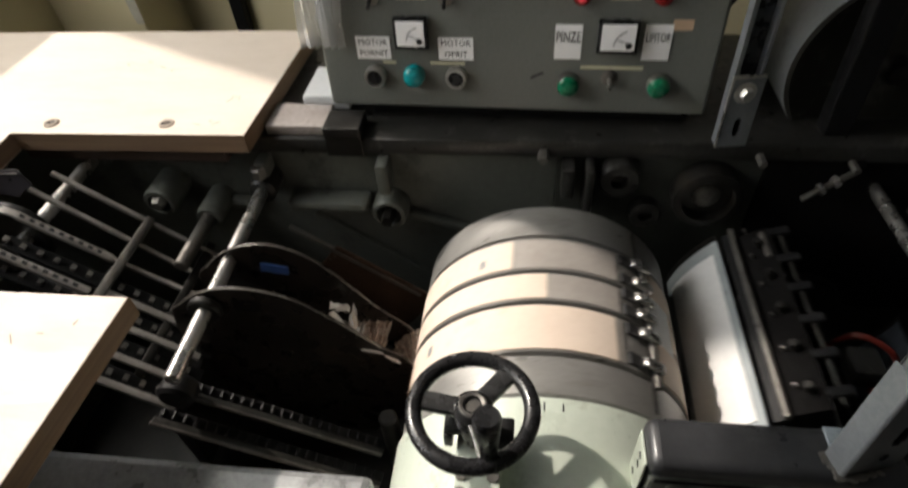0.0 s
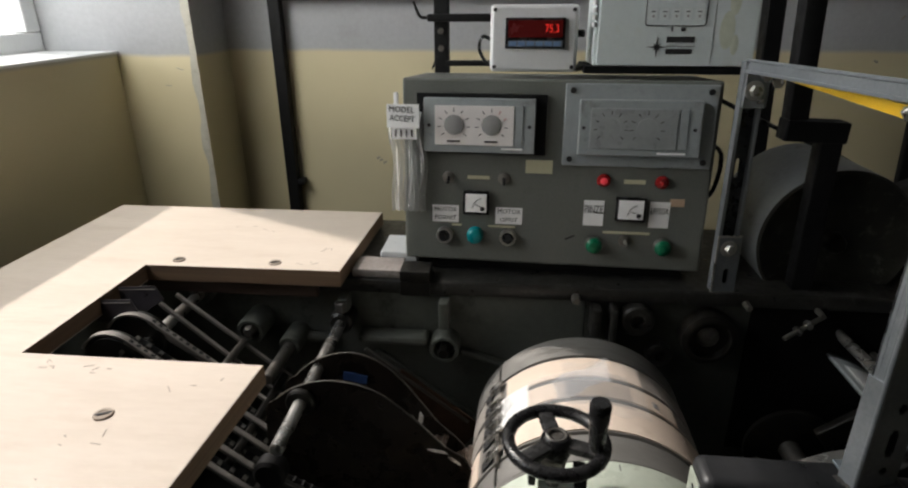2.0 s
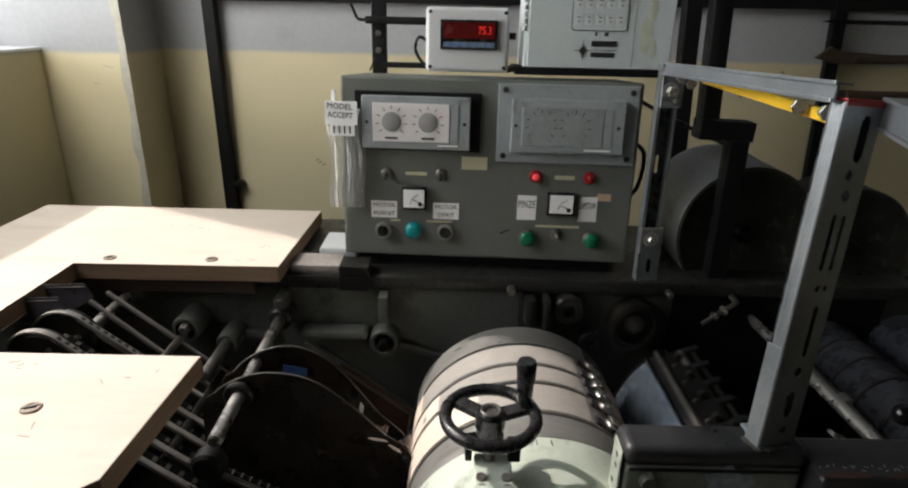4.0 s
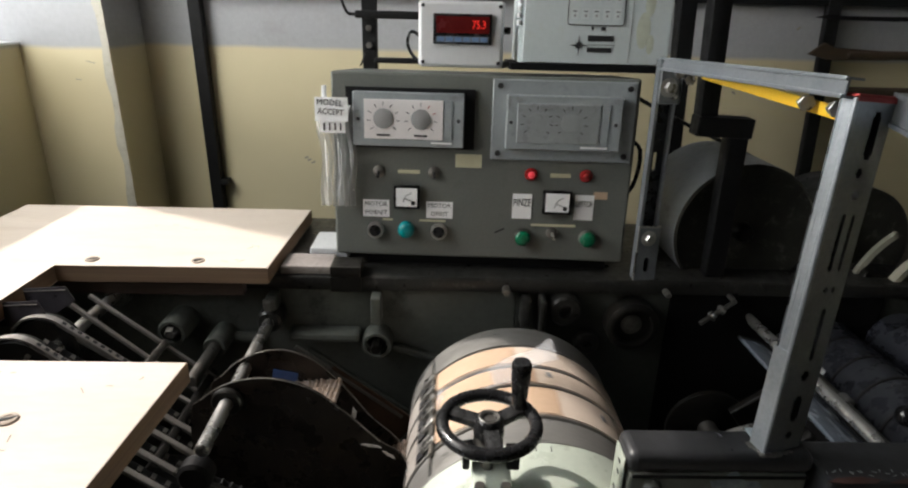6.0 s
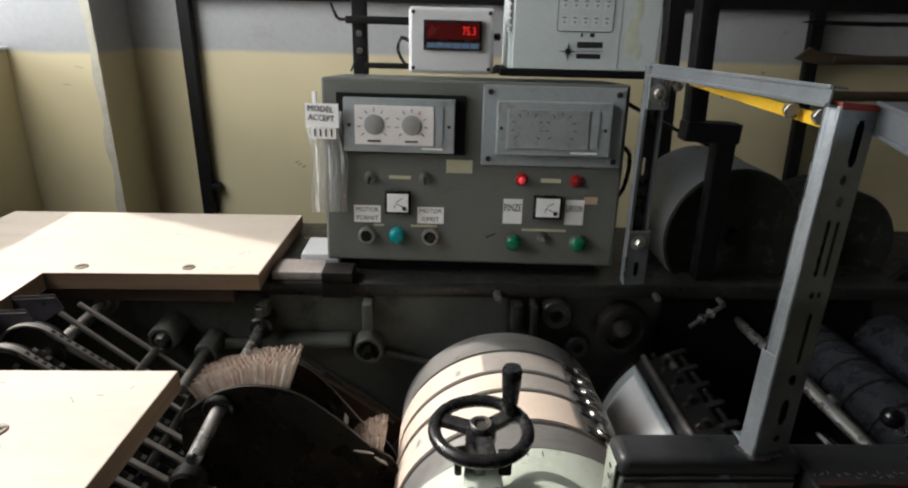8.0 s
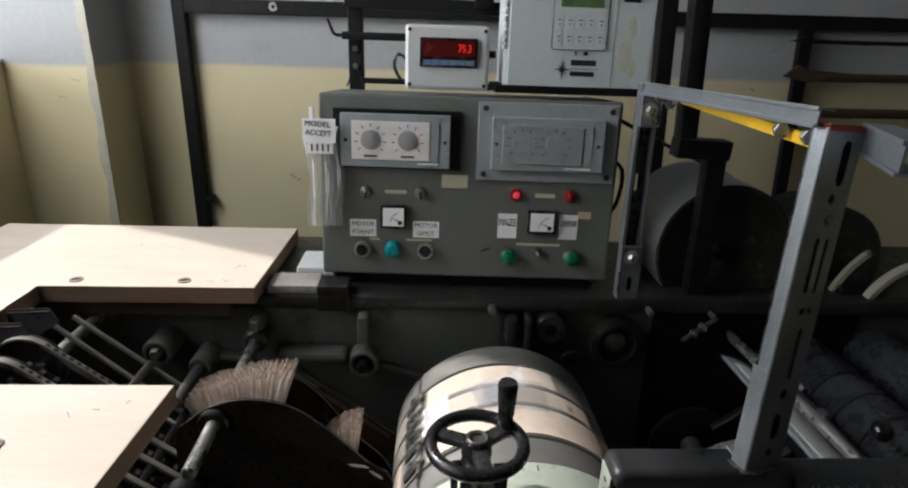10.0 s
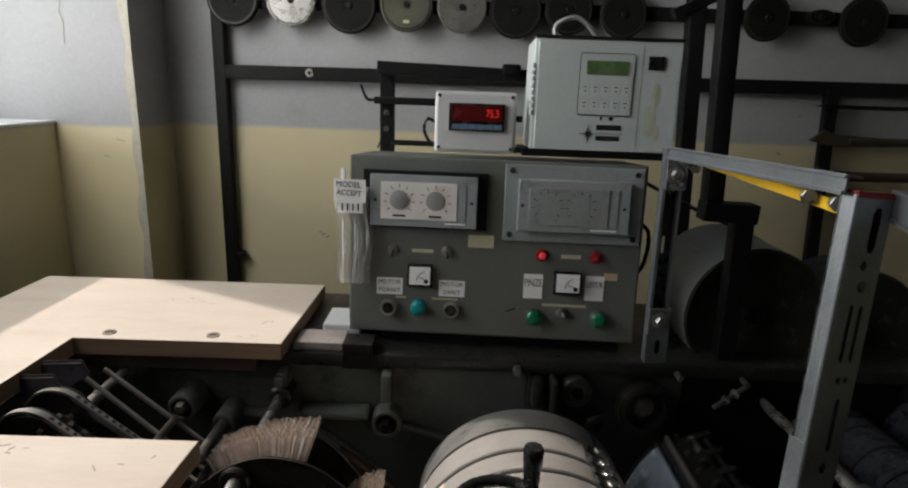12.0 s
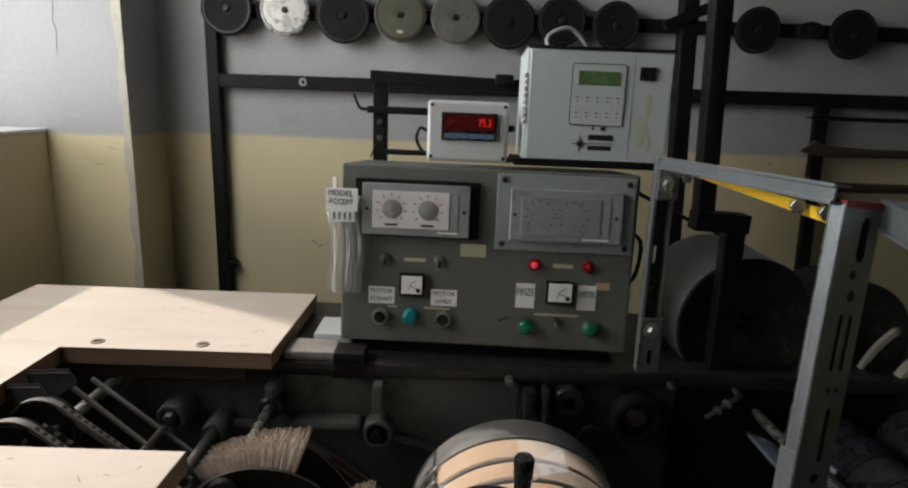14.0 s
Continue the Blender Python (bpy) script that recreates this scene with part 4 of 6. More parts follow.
            part("gripper_screw", lathe(bmesh.new(), [(0, 0.0125), (0.0025, 0.0125), (0.003, 0.0098), (0, 0.0098)], radial(DX, DZ, DR, y, g) @ pose(0, -0.006, 0), 8), M_DARK, gr)
    for y, a in ((0.41, 143), (0.47, 168), (0.51, 118), (0.40, 5), (0.46, -30)):
        part("punch_hole", slab(bmesh.new(), -0.006, 0.006, -0.004, 0.004, 0.0, 0.0028, m=radial(DX, DZ, DR, y, a)), M_KNOB, d)
    # tails of film that stand off the drum behind each gripper row
    for g, size in ((53, 0.165), (233, 0.19)):
        root = g - 8
        base = radial(DX, DZ, DR + 0.004, 0.465, root).translation
        b = bmesh.new()
        a = radians(root)
        tan, out = Vector((math.sin(a), 0, -math.cos(a))), Vector((math.cos(a), 0, math.sin(a)))
        n, grid = 10, []
        for i in range(n + 1):
            s = size * i / n
            w = 0.026 - 0.004 * math.sin(i * 1.7)
            grid.append([b.verts.new(base + tan * s + out * (h + 0.0015 * math.sin(i * 1.1 + y * 70)) + Vector((0, y, 0))) for y, h in ((-w, 0), (0, 0.001), (w, 0), (w, 0.0005), (0, 0.0015), (-w, 0.0005))])
        for p, q in zip(grid, grid[1:]):
            for k in range(6):
                b.faces.new((p[k], p[(k + 1) % 6], q[(k + 1) % 6], q[k]))
        b.faces.new(grid[0])
        b.faces.new(grid[-1][::-1])
        me = mesh_of("film_tail", b, M_TAIL, base)
        ob = new("film_tail", me)
        ob.parent = d
        ob.location = base - WHERE[d]
        tagged(ob, "milky tail of film that stands off the drum")
        TAILS.append((ob, base - WHERE[d], g))
    return d


DRUM = drum()


def mint_guard():
    g = thing("drum_guard", (DX, 0.25, 0.52), "pale mint painted curved sheet guard round the drum end", "guard")
    b = shell(bmesh.new(), DX, DZ, DR - 0.002, DR + 0.004, 0.205, 0.315, -25, 205, 72)
    part("curved_cover", b, M_MINT, g)
    b = prism(bmesh.new(), [(DX + (DR + 0.0035) * math.cos(radians(a)), DZ + (DR + 0.0035) * math.sin(radians(a))) for a in range(-25, 206, 5)], -0.205, -0.199, m=Matrix.Rotation(radians(90), 4, "X"))
    part("end_plate", b, M_MINT, g)
    for a in (86, 92, 94):
        part("scribe_mark", slab(bmesh.new(), -0.0045, 0.0045, -0.0005, 0.0005, 0.0, 0.0006, m=radial(DX, DZ, DR + 0.004, 0.305, a)), M_INK, g)
    return g


mint_guard()


def wheel_bracket():
    w = thing("wheel_bracket", (-0.04, 0.225, 0.80), "pale painted bracket block with a black fork and screws", "bracket")
    part("block", box(-0.060, -0.010, 0.165, 0.198, 0.76, 0.90, 0.003), M_MINT, w)
    part("arm", box(-0.056, -0.014, 0.1985, 0.262, 0.872, 0.886, 0.002), M_MINT, w)
    for x in (-0.067, -0.018):
        part("fork", box(x, x + (0.008 if x < -0.03 else 0.014), 0.246, 0.270, 0.8865, 0.905, 0.002), M_BLACK, w)
    part("fork_plate", box(-0.0585, -0.0185, 0.263, 0.270, 0.8865, 0.893, 0.001), M_BLACK, w)
    part("fork_lip", slab(bmesh.new(), 0.0, 0.024, -0.009, 0.009, -0.004, 0.004, 0.001, m=pose(-0.066, 0.258, 0.906, 0, -12, 0)), M_BLACK, w)
    part("spindle", rod(bmesh.new(), (-0.0395, 0.2535, 0.88), (-0.0395, 0.2535, 0.938), 0.007), M_DULL, w)
    for x in (-0.049, -0.021):
        for y in (0.205, 0.222):
            s = part("screw", lathe(bmesh.new(), [(0, 0.003), (0.0055, 0.003), (0.006, 0.0), (0, 0)], pose(x, y, 0.886), 16), M_DULL, w)
    part("cable", tube(bmesh.new(), [(-0.07, 0.2, 0.885), (-0.09, 0.19, 0.87), (-0.12, 0.185, 0.84), (-0.13, 0.2, 0.74)], 0.003), M_PLASTIC, w)
    return w


wheel_bracket()


M_SPOKE = surf("worn_black_casting", (0.02, 0.02, 0.021), (0.05, 0.05, 0.05), 0.3, metal=0.3, scale=14, stain=(0.22, 0.21, 0.2), amount=0.7)


def handwheel():
    c = Vector((-0.0395, 0.2535, 0.944))
    w = thing("handwheel", c, "black plastic three-spoke handwheel with a turning handle", "handwheel")
    b = bmesh.new()
    R, r, n, k = 0.0505, 0.0072, 56, 14
    rings = [[b.verts.new(c + Vector(((R + r * math.cos(2 * math.pi * j / k)) * math.cos(2 * math.pi * i / n), (R + r * math.cos(2 * math.pi * j / k)) * math.sin(2 * math.pi * i / n), r * math.sin(2 * math.pi * j / k)))) for j in range(k)] for i in range(n)]
    for i in range(n):
        for j in range(k):
            p, q = rings[i], rings[(i + 1) % n]
            b.faces.new((p[j], p[(j + 1) % k], q[(j + 1) % k], q[j]))
    part("rim", b, M_PLASTIC, w)
    part("hub", lathe(bmesh.new(), [(0.007, 0.008), (0.013, 0.008), (0.016, 0.004), (0.017, -0.012), (0.012, -0.016), (0, -0.016)], Matrix.Translation(c), 28), M_PLASTIC, w)
    part("hub_cap", lathe(bmesh.new(), [(0, 0.0060), (0.0075, 0.0060), (0.0082, 0.0085), (0.0108, 0.0092), (0.0118, 0.0082), (0.0118, 0.002), (0, 0.002)], Matrix.Translation(c), 24), M_DULL, w)
    part("hub_collar", slab(bmesh.new(), -0.0125, 0.0125, -0.0125, 0.0125, -0.030, -0.0165, 0.003, m=Matrix.Translation(c)), M_DULL, w)
    for a in (0, 120, 240):
        part("spoke", slab(bmesh.new(), 0.012, 0.048, -0.0085, 0.0085, -0.006, 0.003, 0.002, m=Matrix.Translation(c) @ Matrix.Rotation(radians(a), 4, "Z")), M_SPOKE, w)
    h = c + Vector((0.042, 0, -0.004))
    gp = part("grip", lathe(bmesh.new(), [(0, 0.007), (0.006, 0.007), (0.008, 0.012), (0.0105, 0.045), (0.0112, 0.062), (0.0095, 0.066), (0, 0.066)], Matrix.Translation(h), 22), M_PLASTIC, w)
    return w


WHEEL = handwheel()

# ---- near corner: dark cover box and slotted angle frame ----


def cover_box():
    g = thing("gear_cover", (0.2, 0.22, 0.76), "scuffed dark grey gear cover with rounded edges", "cover")
    part("lid", box(0.106, 0.305, 0.222, 0.269, 0.904, 0.93, 0.010, seg=4), M_CABK, g)
    part("front", box(0.109, 0.302, 0.2245, 0.264, 0.70, 0.9035, 0.004), M_SCUFF, g, "paint-chipped grey-green front face")
    part("worn_end", box(0.1035, 0.1057, 0.229, 0.260, 0.72, 0.918, 0.0008), M_WORNMINT, g, "worn pale mint end plate")
    for z in (0.905, 0.89, 0.865):
        part("paint_chip", slab(bmesh.new(), -0.0006, 0.0, -0.003, 0.003, -0.002, 0.002, m=pose(0.1035, 0.238 + (z * 37 % 0.015), z, 20)), M_BLACK, g)
    for x, z in ((0.135, 0.886), (0.27, 0.80)):
        part("bolt", lathe(bmesh.new(), [(0, 0.010), (0.009, 0.009), (0.011, 0.003), (0.011, 0), (0, 0)], Matrix.Translation((x, 0.2245, z)) @ FACE, 14), M_CAST, g)
    splash = [(0.026 * math.cos(a) * (1 + 0.25 * math.sin(3 * a + 1)), 0.020 * math.sin(a) * (1 + 0.3 * math.sin(5 * a))) for a in [i * 0.2618 for i in range(24)]]
    part("paint_splash", prism(bmesh.new(), splash, 0.0, 0.0006, m=Matrix.Translation((0.222, 0.2240, 0.884)) @ FACE), M_SPLASH, g, "pale blue-grey paint splash")
    part("edge_bead", box(0.112, 0.300, 0.2222, 0.2240, 0.899, 0.9032, 0.0008), M_BLACK, g)
    return g


M_SPLASH = surf("spattered_paint", (0.16, 0.20, 0.23), (0.34, 0.39, 0.42), 0.4, scale=45, stain=(0.05, 0.055, 0.06), amount=0.4)
M_RUST = surf("red_brown_rust", (0.045, 0.02, 0.016), (0.08, 0.034, 0.026), 0.6, scale=30, stain=(0.04, 0.03, 0.03))
M_CABK = surf("dark_grey_paint", (0.020, 0.021, 0.023), (0.034, 0.035, 0.038), 0.4, scale=9, stain=(0.07, 0.07, 0.068), amount=0.8)
M_WORNMINT = surf("worn_mint_paint", (0.36, 0.40, 0.34), (0.46, 0.50, 0.43), 0.5, scale=25, stain=(0.08, 0.08, 0.07), amount=0.8)
M_SCUFF = surf("chipped_paint", (0.14, 0.15, 0.13), (0.24, 0.25, 0.22), 0.5, scale=12, stain=(0.42, 0.43, 0.42), amount=0.5)
cover_box()
_g = thing("front_rail", (0.8, 0.2, 0.76), "dark painted front rail with chalk scribbles", "rail")
part("rail_body", box(0.308, 1.34, 0.200, 0.268, 0.70, 0.915, 0.005), M_CABK, _g)
for _x, _w in ((0.335, 0.03), (0.415, 0.045), (0.54, 0.05)):
    part("rust_streak", prism(bmesh.new(), [(-_w, -0.004), (-_w * 0.4, -0.006), (_w * 0.7, -0.0055), (_w, 0.0), (_w * 0.3, 0.004), (-_w * 0.5, 0.002)], 0.0001, 0.0006, m=pose(_x, 0.2065, 0.915)), M_RUST, _g, "red-brown rust on the edge")
part("weld_plate", box(0.246, 0.262, 0.228, 0.2665, 0.9302, 0.9325, 0.001), M_SPLASH, _g, "pale spattered plate under the post")
_r = random.Random(3)
for i in range(30):
    x = 0.315 + i * 0.0055 + _r.uniform(-0.003, 0.003)
    part("chalk_stroke", slab(bmesh.new(), -0.0022, 0.0022, -0.0005, 0.0005, 0.0002, 0.0005, m=pose(x, 0.216 + _r.uniform(-0.004, 0.004), 0.915, 0, 0, _r.uniform(0, 180))), M_CABLITE, _g)


# Shaded copy of the zinc: the dark inside of the posts is in the colour.
M_ZINC_SHADED = surf("shaded_zinc", (0.05, 0.055, 0.062), (0.10, 0.105, 0.115), 0.3, metal=0.7, scale=16, stain=(0.03, 0.03, 0.03), amount=0.5)


def plain_angle(p, q, out, label, w):
    """Plain pressed steel angle from p to q, its lipped face towards out."""
    p, q, out = Vector(p), Vector(q), Vector(out).normalized()
    z = (q - p).normalized()
    y = (out - z * out.dot(z)).normalized()
    m = Matrix((-y.cross(z), y, z)).transposed().to_4x4()
    m.translation = p
    n, t = (q - p).length, 0.0022
    ob = thing("slotted_angle", p, label, "slotted angle", "slotted angle frame")
    part("flange", slab(bmesh.new(), 0.0, w, -t, 0.0, 0.0, n, m=m), M_ZINC, ob)
    for u in (0.0015, w - 0.0015):
        part("lip", slab(bmesh.new(), u - 0.0022, u + 0.0022, 0.0002, 0.003, 0.0, n, 0.001, m=m), M_ZINC, ob)
    for u in (0.0, w - t):
        part("flange", slab(bmesh.new(), u, u + t, -w * 0.8, -t - 0.0001, 0.0, n, m=m), M_ZINC, ob)
    return ob


def pierced(bm, n, w, t, holes, m):
    """A plate from 0 to n along z and 0 to w along x, t thick in y, with slots (centre, from, to, width) cut through."""
    cells = []
    for c, h0, h1, wd in holes:
        k = min(wd * 0.35, (h1 - h0) * 0.3)
        cells += [(c, h0, h0 + k, wd * 0.62), (c, h0 + k, h1 - k, wd), (c, h1 - k, h1, wd * 0.62)]
    cuts = sorted({0.0, n} | {v for c in cells for v in (c[1], c[2])})
    for h0, h1 in zip(cuts, cuts[1:]):
        x = 0.0
        for c, a, b, wd in sorted(cells):
            if a <= (h0 + h1) / 2 <= b:
                slab(bm, x, c - wd / 2, 0, t, h0, h1, m=m)
                x = c + wd / 2
        slab(bm, x, w, 0, t, h0, h1, m=m)
    return bm


def frame_axes(p, q, way):
    """A pose at p: z towards q, x along way."""
    p, z = Vector(p), (Vector(q) - Vector(p)).normalized()
    x = Vector(way)
    x = (x - z * x.dot(z)).normalized()
    m = Matrix((x, z.cross(x), z)).transposed().to_4x4()
    m.translation = p
    return m


def near_post():
    p, q = (0.2485, 0.2246, 0.9302), (0.2697, 0.257, 1.2935)
    n = (Vector(q) - Vector(p)).length
    ob = thing("slotted_angle", p, "zinc slotted steel angle post welded onto the gear cover", "slotted angle", "slotted angle frame")
    m = frame_axes(p, q, (0.95, 0.31, 0))
    holes = [(0.029, 0.311, 0.354, 0.011), (0.0245, 0.294, 0.303, 0.008), (0.0275, 0.273, 0.283, 0.010), (0.0205, 0.2026, 0.2598, 0.0050), (0.0330, 0.2026, 0.2588, 0.0045), (0.0230, 0.1795, 0.1865, 0.006), (0.0325, 0.180, 0.1865, 0.005), (0.0285, 0.107, 0.1636, 0.0055), (0.027, 0.084, 0.095, 0.010), (0.0265, 0.0364, 0.0664, 0.011), (0.0265, 0.016, 0.024, 0.009)]
    part("slotted_flange", pierced(bmesh.new(), n, 0.047, 0.0022, holes, m), M_ZINC, ob)
    part("far_flange", slab(bmesh.new(), 0.0448, 0.047, 0.0023, 0.018, 0.0, n, m=m), M_ZINC, ob)
    # Web added behind the slots, painted dark so they read as shaded.
    part("back_web", pierced(bmesh.new(), n, 0.044, 0.0015, [(0.030, 0.276, 0.300, 0.014), (0.030, 0.10, 0.16, 0.006)], m @ Matrix.Translation((0.0, 0.0165, 0))), M_ZINC_SHADED, ob, "inner web, darkened for the shade inside the post")
    part("corner", rod(bmesh.new(), m @ Vector((0.0004, 0.0018, 0)), m @ Vector((0.0004, 0.0018, n)), 0.0026, 12), M_ZINC, ob)
    g = frame_axes(p, q, (-0.28, 0.96, 0))
    part("side_flange", slab(bmesh.new(), 0.0015, 0.0185, -0.0022, 0.0, 0.0, n, 0.0006, m=g), M_ZINC, ob)
    for u in (0.006, 0.0135):
        part("pressed_rib", slab(bmesh.new(), u - 0.0014, u + 0.0014, -0.0002, 0.0005, 0.12, n, 0.0003, m=g), M_ZINC, ob)
    part("doubler", slab(bmesh.new(), 0.002, 0.0205, 0.0002, 0.0018, 0.0, 0.118, 0.0005, m=g), M_ZINC, ob, "short doubling plate at the foot")
    part("red_tip", slab(bmesh.new(), -0.001, 0.048, -0.0006, 0.019, 0.0005, 0.0036, 0.001, m=m @ Matrix.Translation((0, 0, n))), M_REDPAINT, ob, "red painted top edge")
    part("red_tip", slab(bmesh.new(), -0.001, 0.048, -0.0008, -0.0001, -0.003, 0.0005, m=m @ Matrix.Translation((0, 0, n))), M_REDPAINT, ob)
    rnd = random.Random(17)
    b = bmesh.new()
    for i in range(26):
        u = i / 25
        at = m @ Vector((0.047 * u, rnd.uniform(-0.004, 0.0), 0)) if i % 3 else g @ Vector((0.02 * u, rnd.uniform(0.0, 0.004), 0))
        bmesh.ops.create_icosphere(b, subdivisions=1, radius=rnd.uniform(0.0018, 0.0042), matrix=Matrix.Translation(at) @ Matrix.Diagonal((1.3, 1, 0.7, 1)))
    part("weld_bead", b, M_DULL, ob, "rough splattered weld bead")
    return ob


def far_post():
    p, q = (0.2315, 0.650, 0.9365), (0.2335, 0.670, 1.294)
    n = (Vector(q) - Vector(p)).length
    ob = thing("slotted_angle", p, "zinc steel channel post beside the cabinet, dark inside", "slotted angle", "slotted angle frame")
    m = frame_axes(p, q, (1, 0.16, 0))
    # Channel's inside takes the shaded zinc, its lips the plain one.
    part("web", pierced(bmesh.new(), n, 0.032, 0.0018, [(0.017, 0.185, 0.215, 0.006)], m @ Matrix.Translation((0, 0.008, 0))), M_ZINC_SHADED, ob, "inner web, darkened for the shade inside the post")
    for u in (0.0, 0.0300):
        part("edge_flange", slab(bmesh.new(), u, u + 0.0020, -0.004, 0.0098, 0.0, n, 0.0006, m=m), M_ZINC, ob)
    part("bright_lip", slab(bmesh.new(), -0.0014, 0.0042, -0.0055, -0.0041, 0.0, n, 0.0005, m=m), M_ZINC, ob)
    part("bright_lip", slab(bmesh.new(), 0.0285, 0.0325, -0.0055, -0.0041, 0.0, n, 0.0005, m=m), M_ZINC, ob)
    pl = part("splice_plate", pierced(bmesh.new(), 0.094, 0.038, 0.0022, [(0.020, 0.014, 0.040, 0.009)], m @ Matrix.Translation((-0.0015, -0.0082, 0.0))), M_ZINC, ob)
    # Brighter steel strips paint the highlight on the top and left edges.
    part("splice_rim", slab(bmesh.new(), -0.0015, 0.0365, -0.0092, -0.0060, 0.092, 0.0955, 0.0008, m=m), M_STEEL, pl)
    part("splice_rim", slab(bmesh.new(), -0.0030, -0.0002, -0.0092, -0.0060, 0.0, 0.0955, 0.0008, m=m), M_STEEL, pl)
    part("gusset_plate", slab(bmesh.new(), 0.001, 0.036, -0.0085, -0.0058, 0.292, n - 0.004, 0.004, m=m), M_GREYGUARD, ob, "dull grey rounded gusset plate")
    for x, y, z, r in ((0.016, -0.0086, 0.074, 0.0115), (0.015, -0.0088, 0.317, 0.0125), (0.027, -0.0088, 0.340, 0.006), (0.025, -0.0088, 0.303, 0.004)):
        bo = part("washer", lathe(bmesh.new(), [(0, 0.0025), (r, 0.0025), (r * 1.15, 0.0012), (r * 1.15, 0), (0, 0)], m @ Matrix.Translation((x, y, z)) @ FACE, 18), M_STEEL, ob)
        part("bolt_head", lathe(bmesh.new(), [(0, 0.0095), (r * 0.6, 0.0095), (r * 0.72, 0.0075), (r * 0.72, 0.0026), (0, 0.0026)], m @ Matrix.Translation((x, y, z)) @ FACE, 6), M_STEEL, bo)
    return ob


near_post()
far_post()
_sb = plain_angle((0.2375, 0.674, 1.2965), (0.2600, 0.262, 1.3105), (-1, 0, 0.1), "plain zinc steel angle cross-bar", 0.0185)
for x, y, z in ((0.262, 0.655, 1.274), (0.270, 0.640, 1.268), (0.2725, 0.345, 1.277), (0.2755, 0.300, 1.278)):
    part("bolt", rod(bmesh.new(), (x, y, z), (x - 0.003, y - 0.012, z + 0.001), 0.0062, 6), M_STEEL, _sb)
    part("nut", rod(bmesh.new(), (x - 0.003, y - 0.012, z + 0.001), (x - 0.004, y - 0.016, z + 0.001), 0.0085, 6), M_STEEL, _sb)
plain_angle((0.3165, 0.276, 1.296), (0.2850, 0.183, 1.2945), (-1, 0.3, 0), "plain zinc steel angle side bar", 0.029)
_b = slab(bmesh.new(), -0.0012, 0.0012, -0.165, 0.165, -0.0065, 0.0065, 0.001, m=pose(0.2815, 0.460, 1.2755, 0.6, 0, -0.5))
solo("yellow_strip", _b, M_YELLOW, (0.2815, 0.46, 1.2725), "yellow plastic strip under the cross-bar", "strip")

# ---- transfer rotor beside the drum ----
RX, RZ, RR = 0.400, 0.650, 0.185


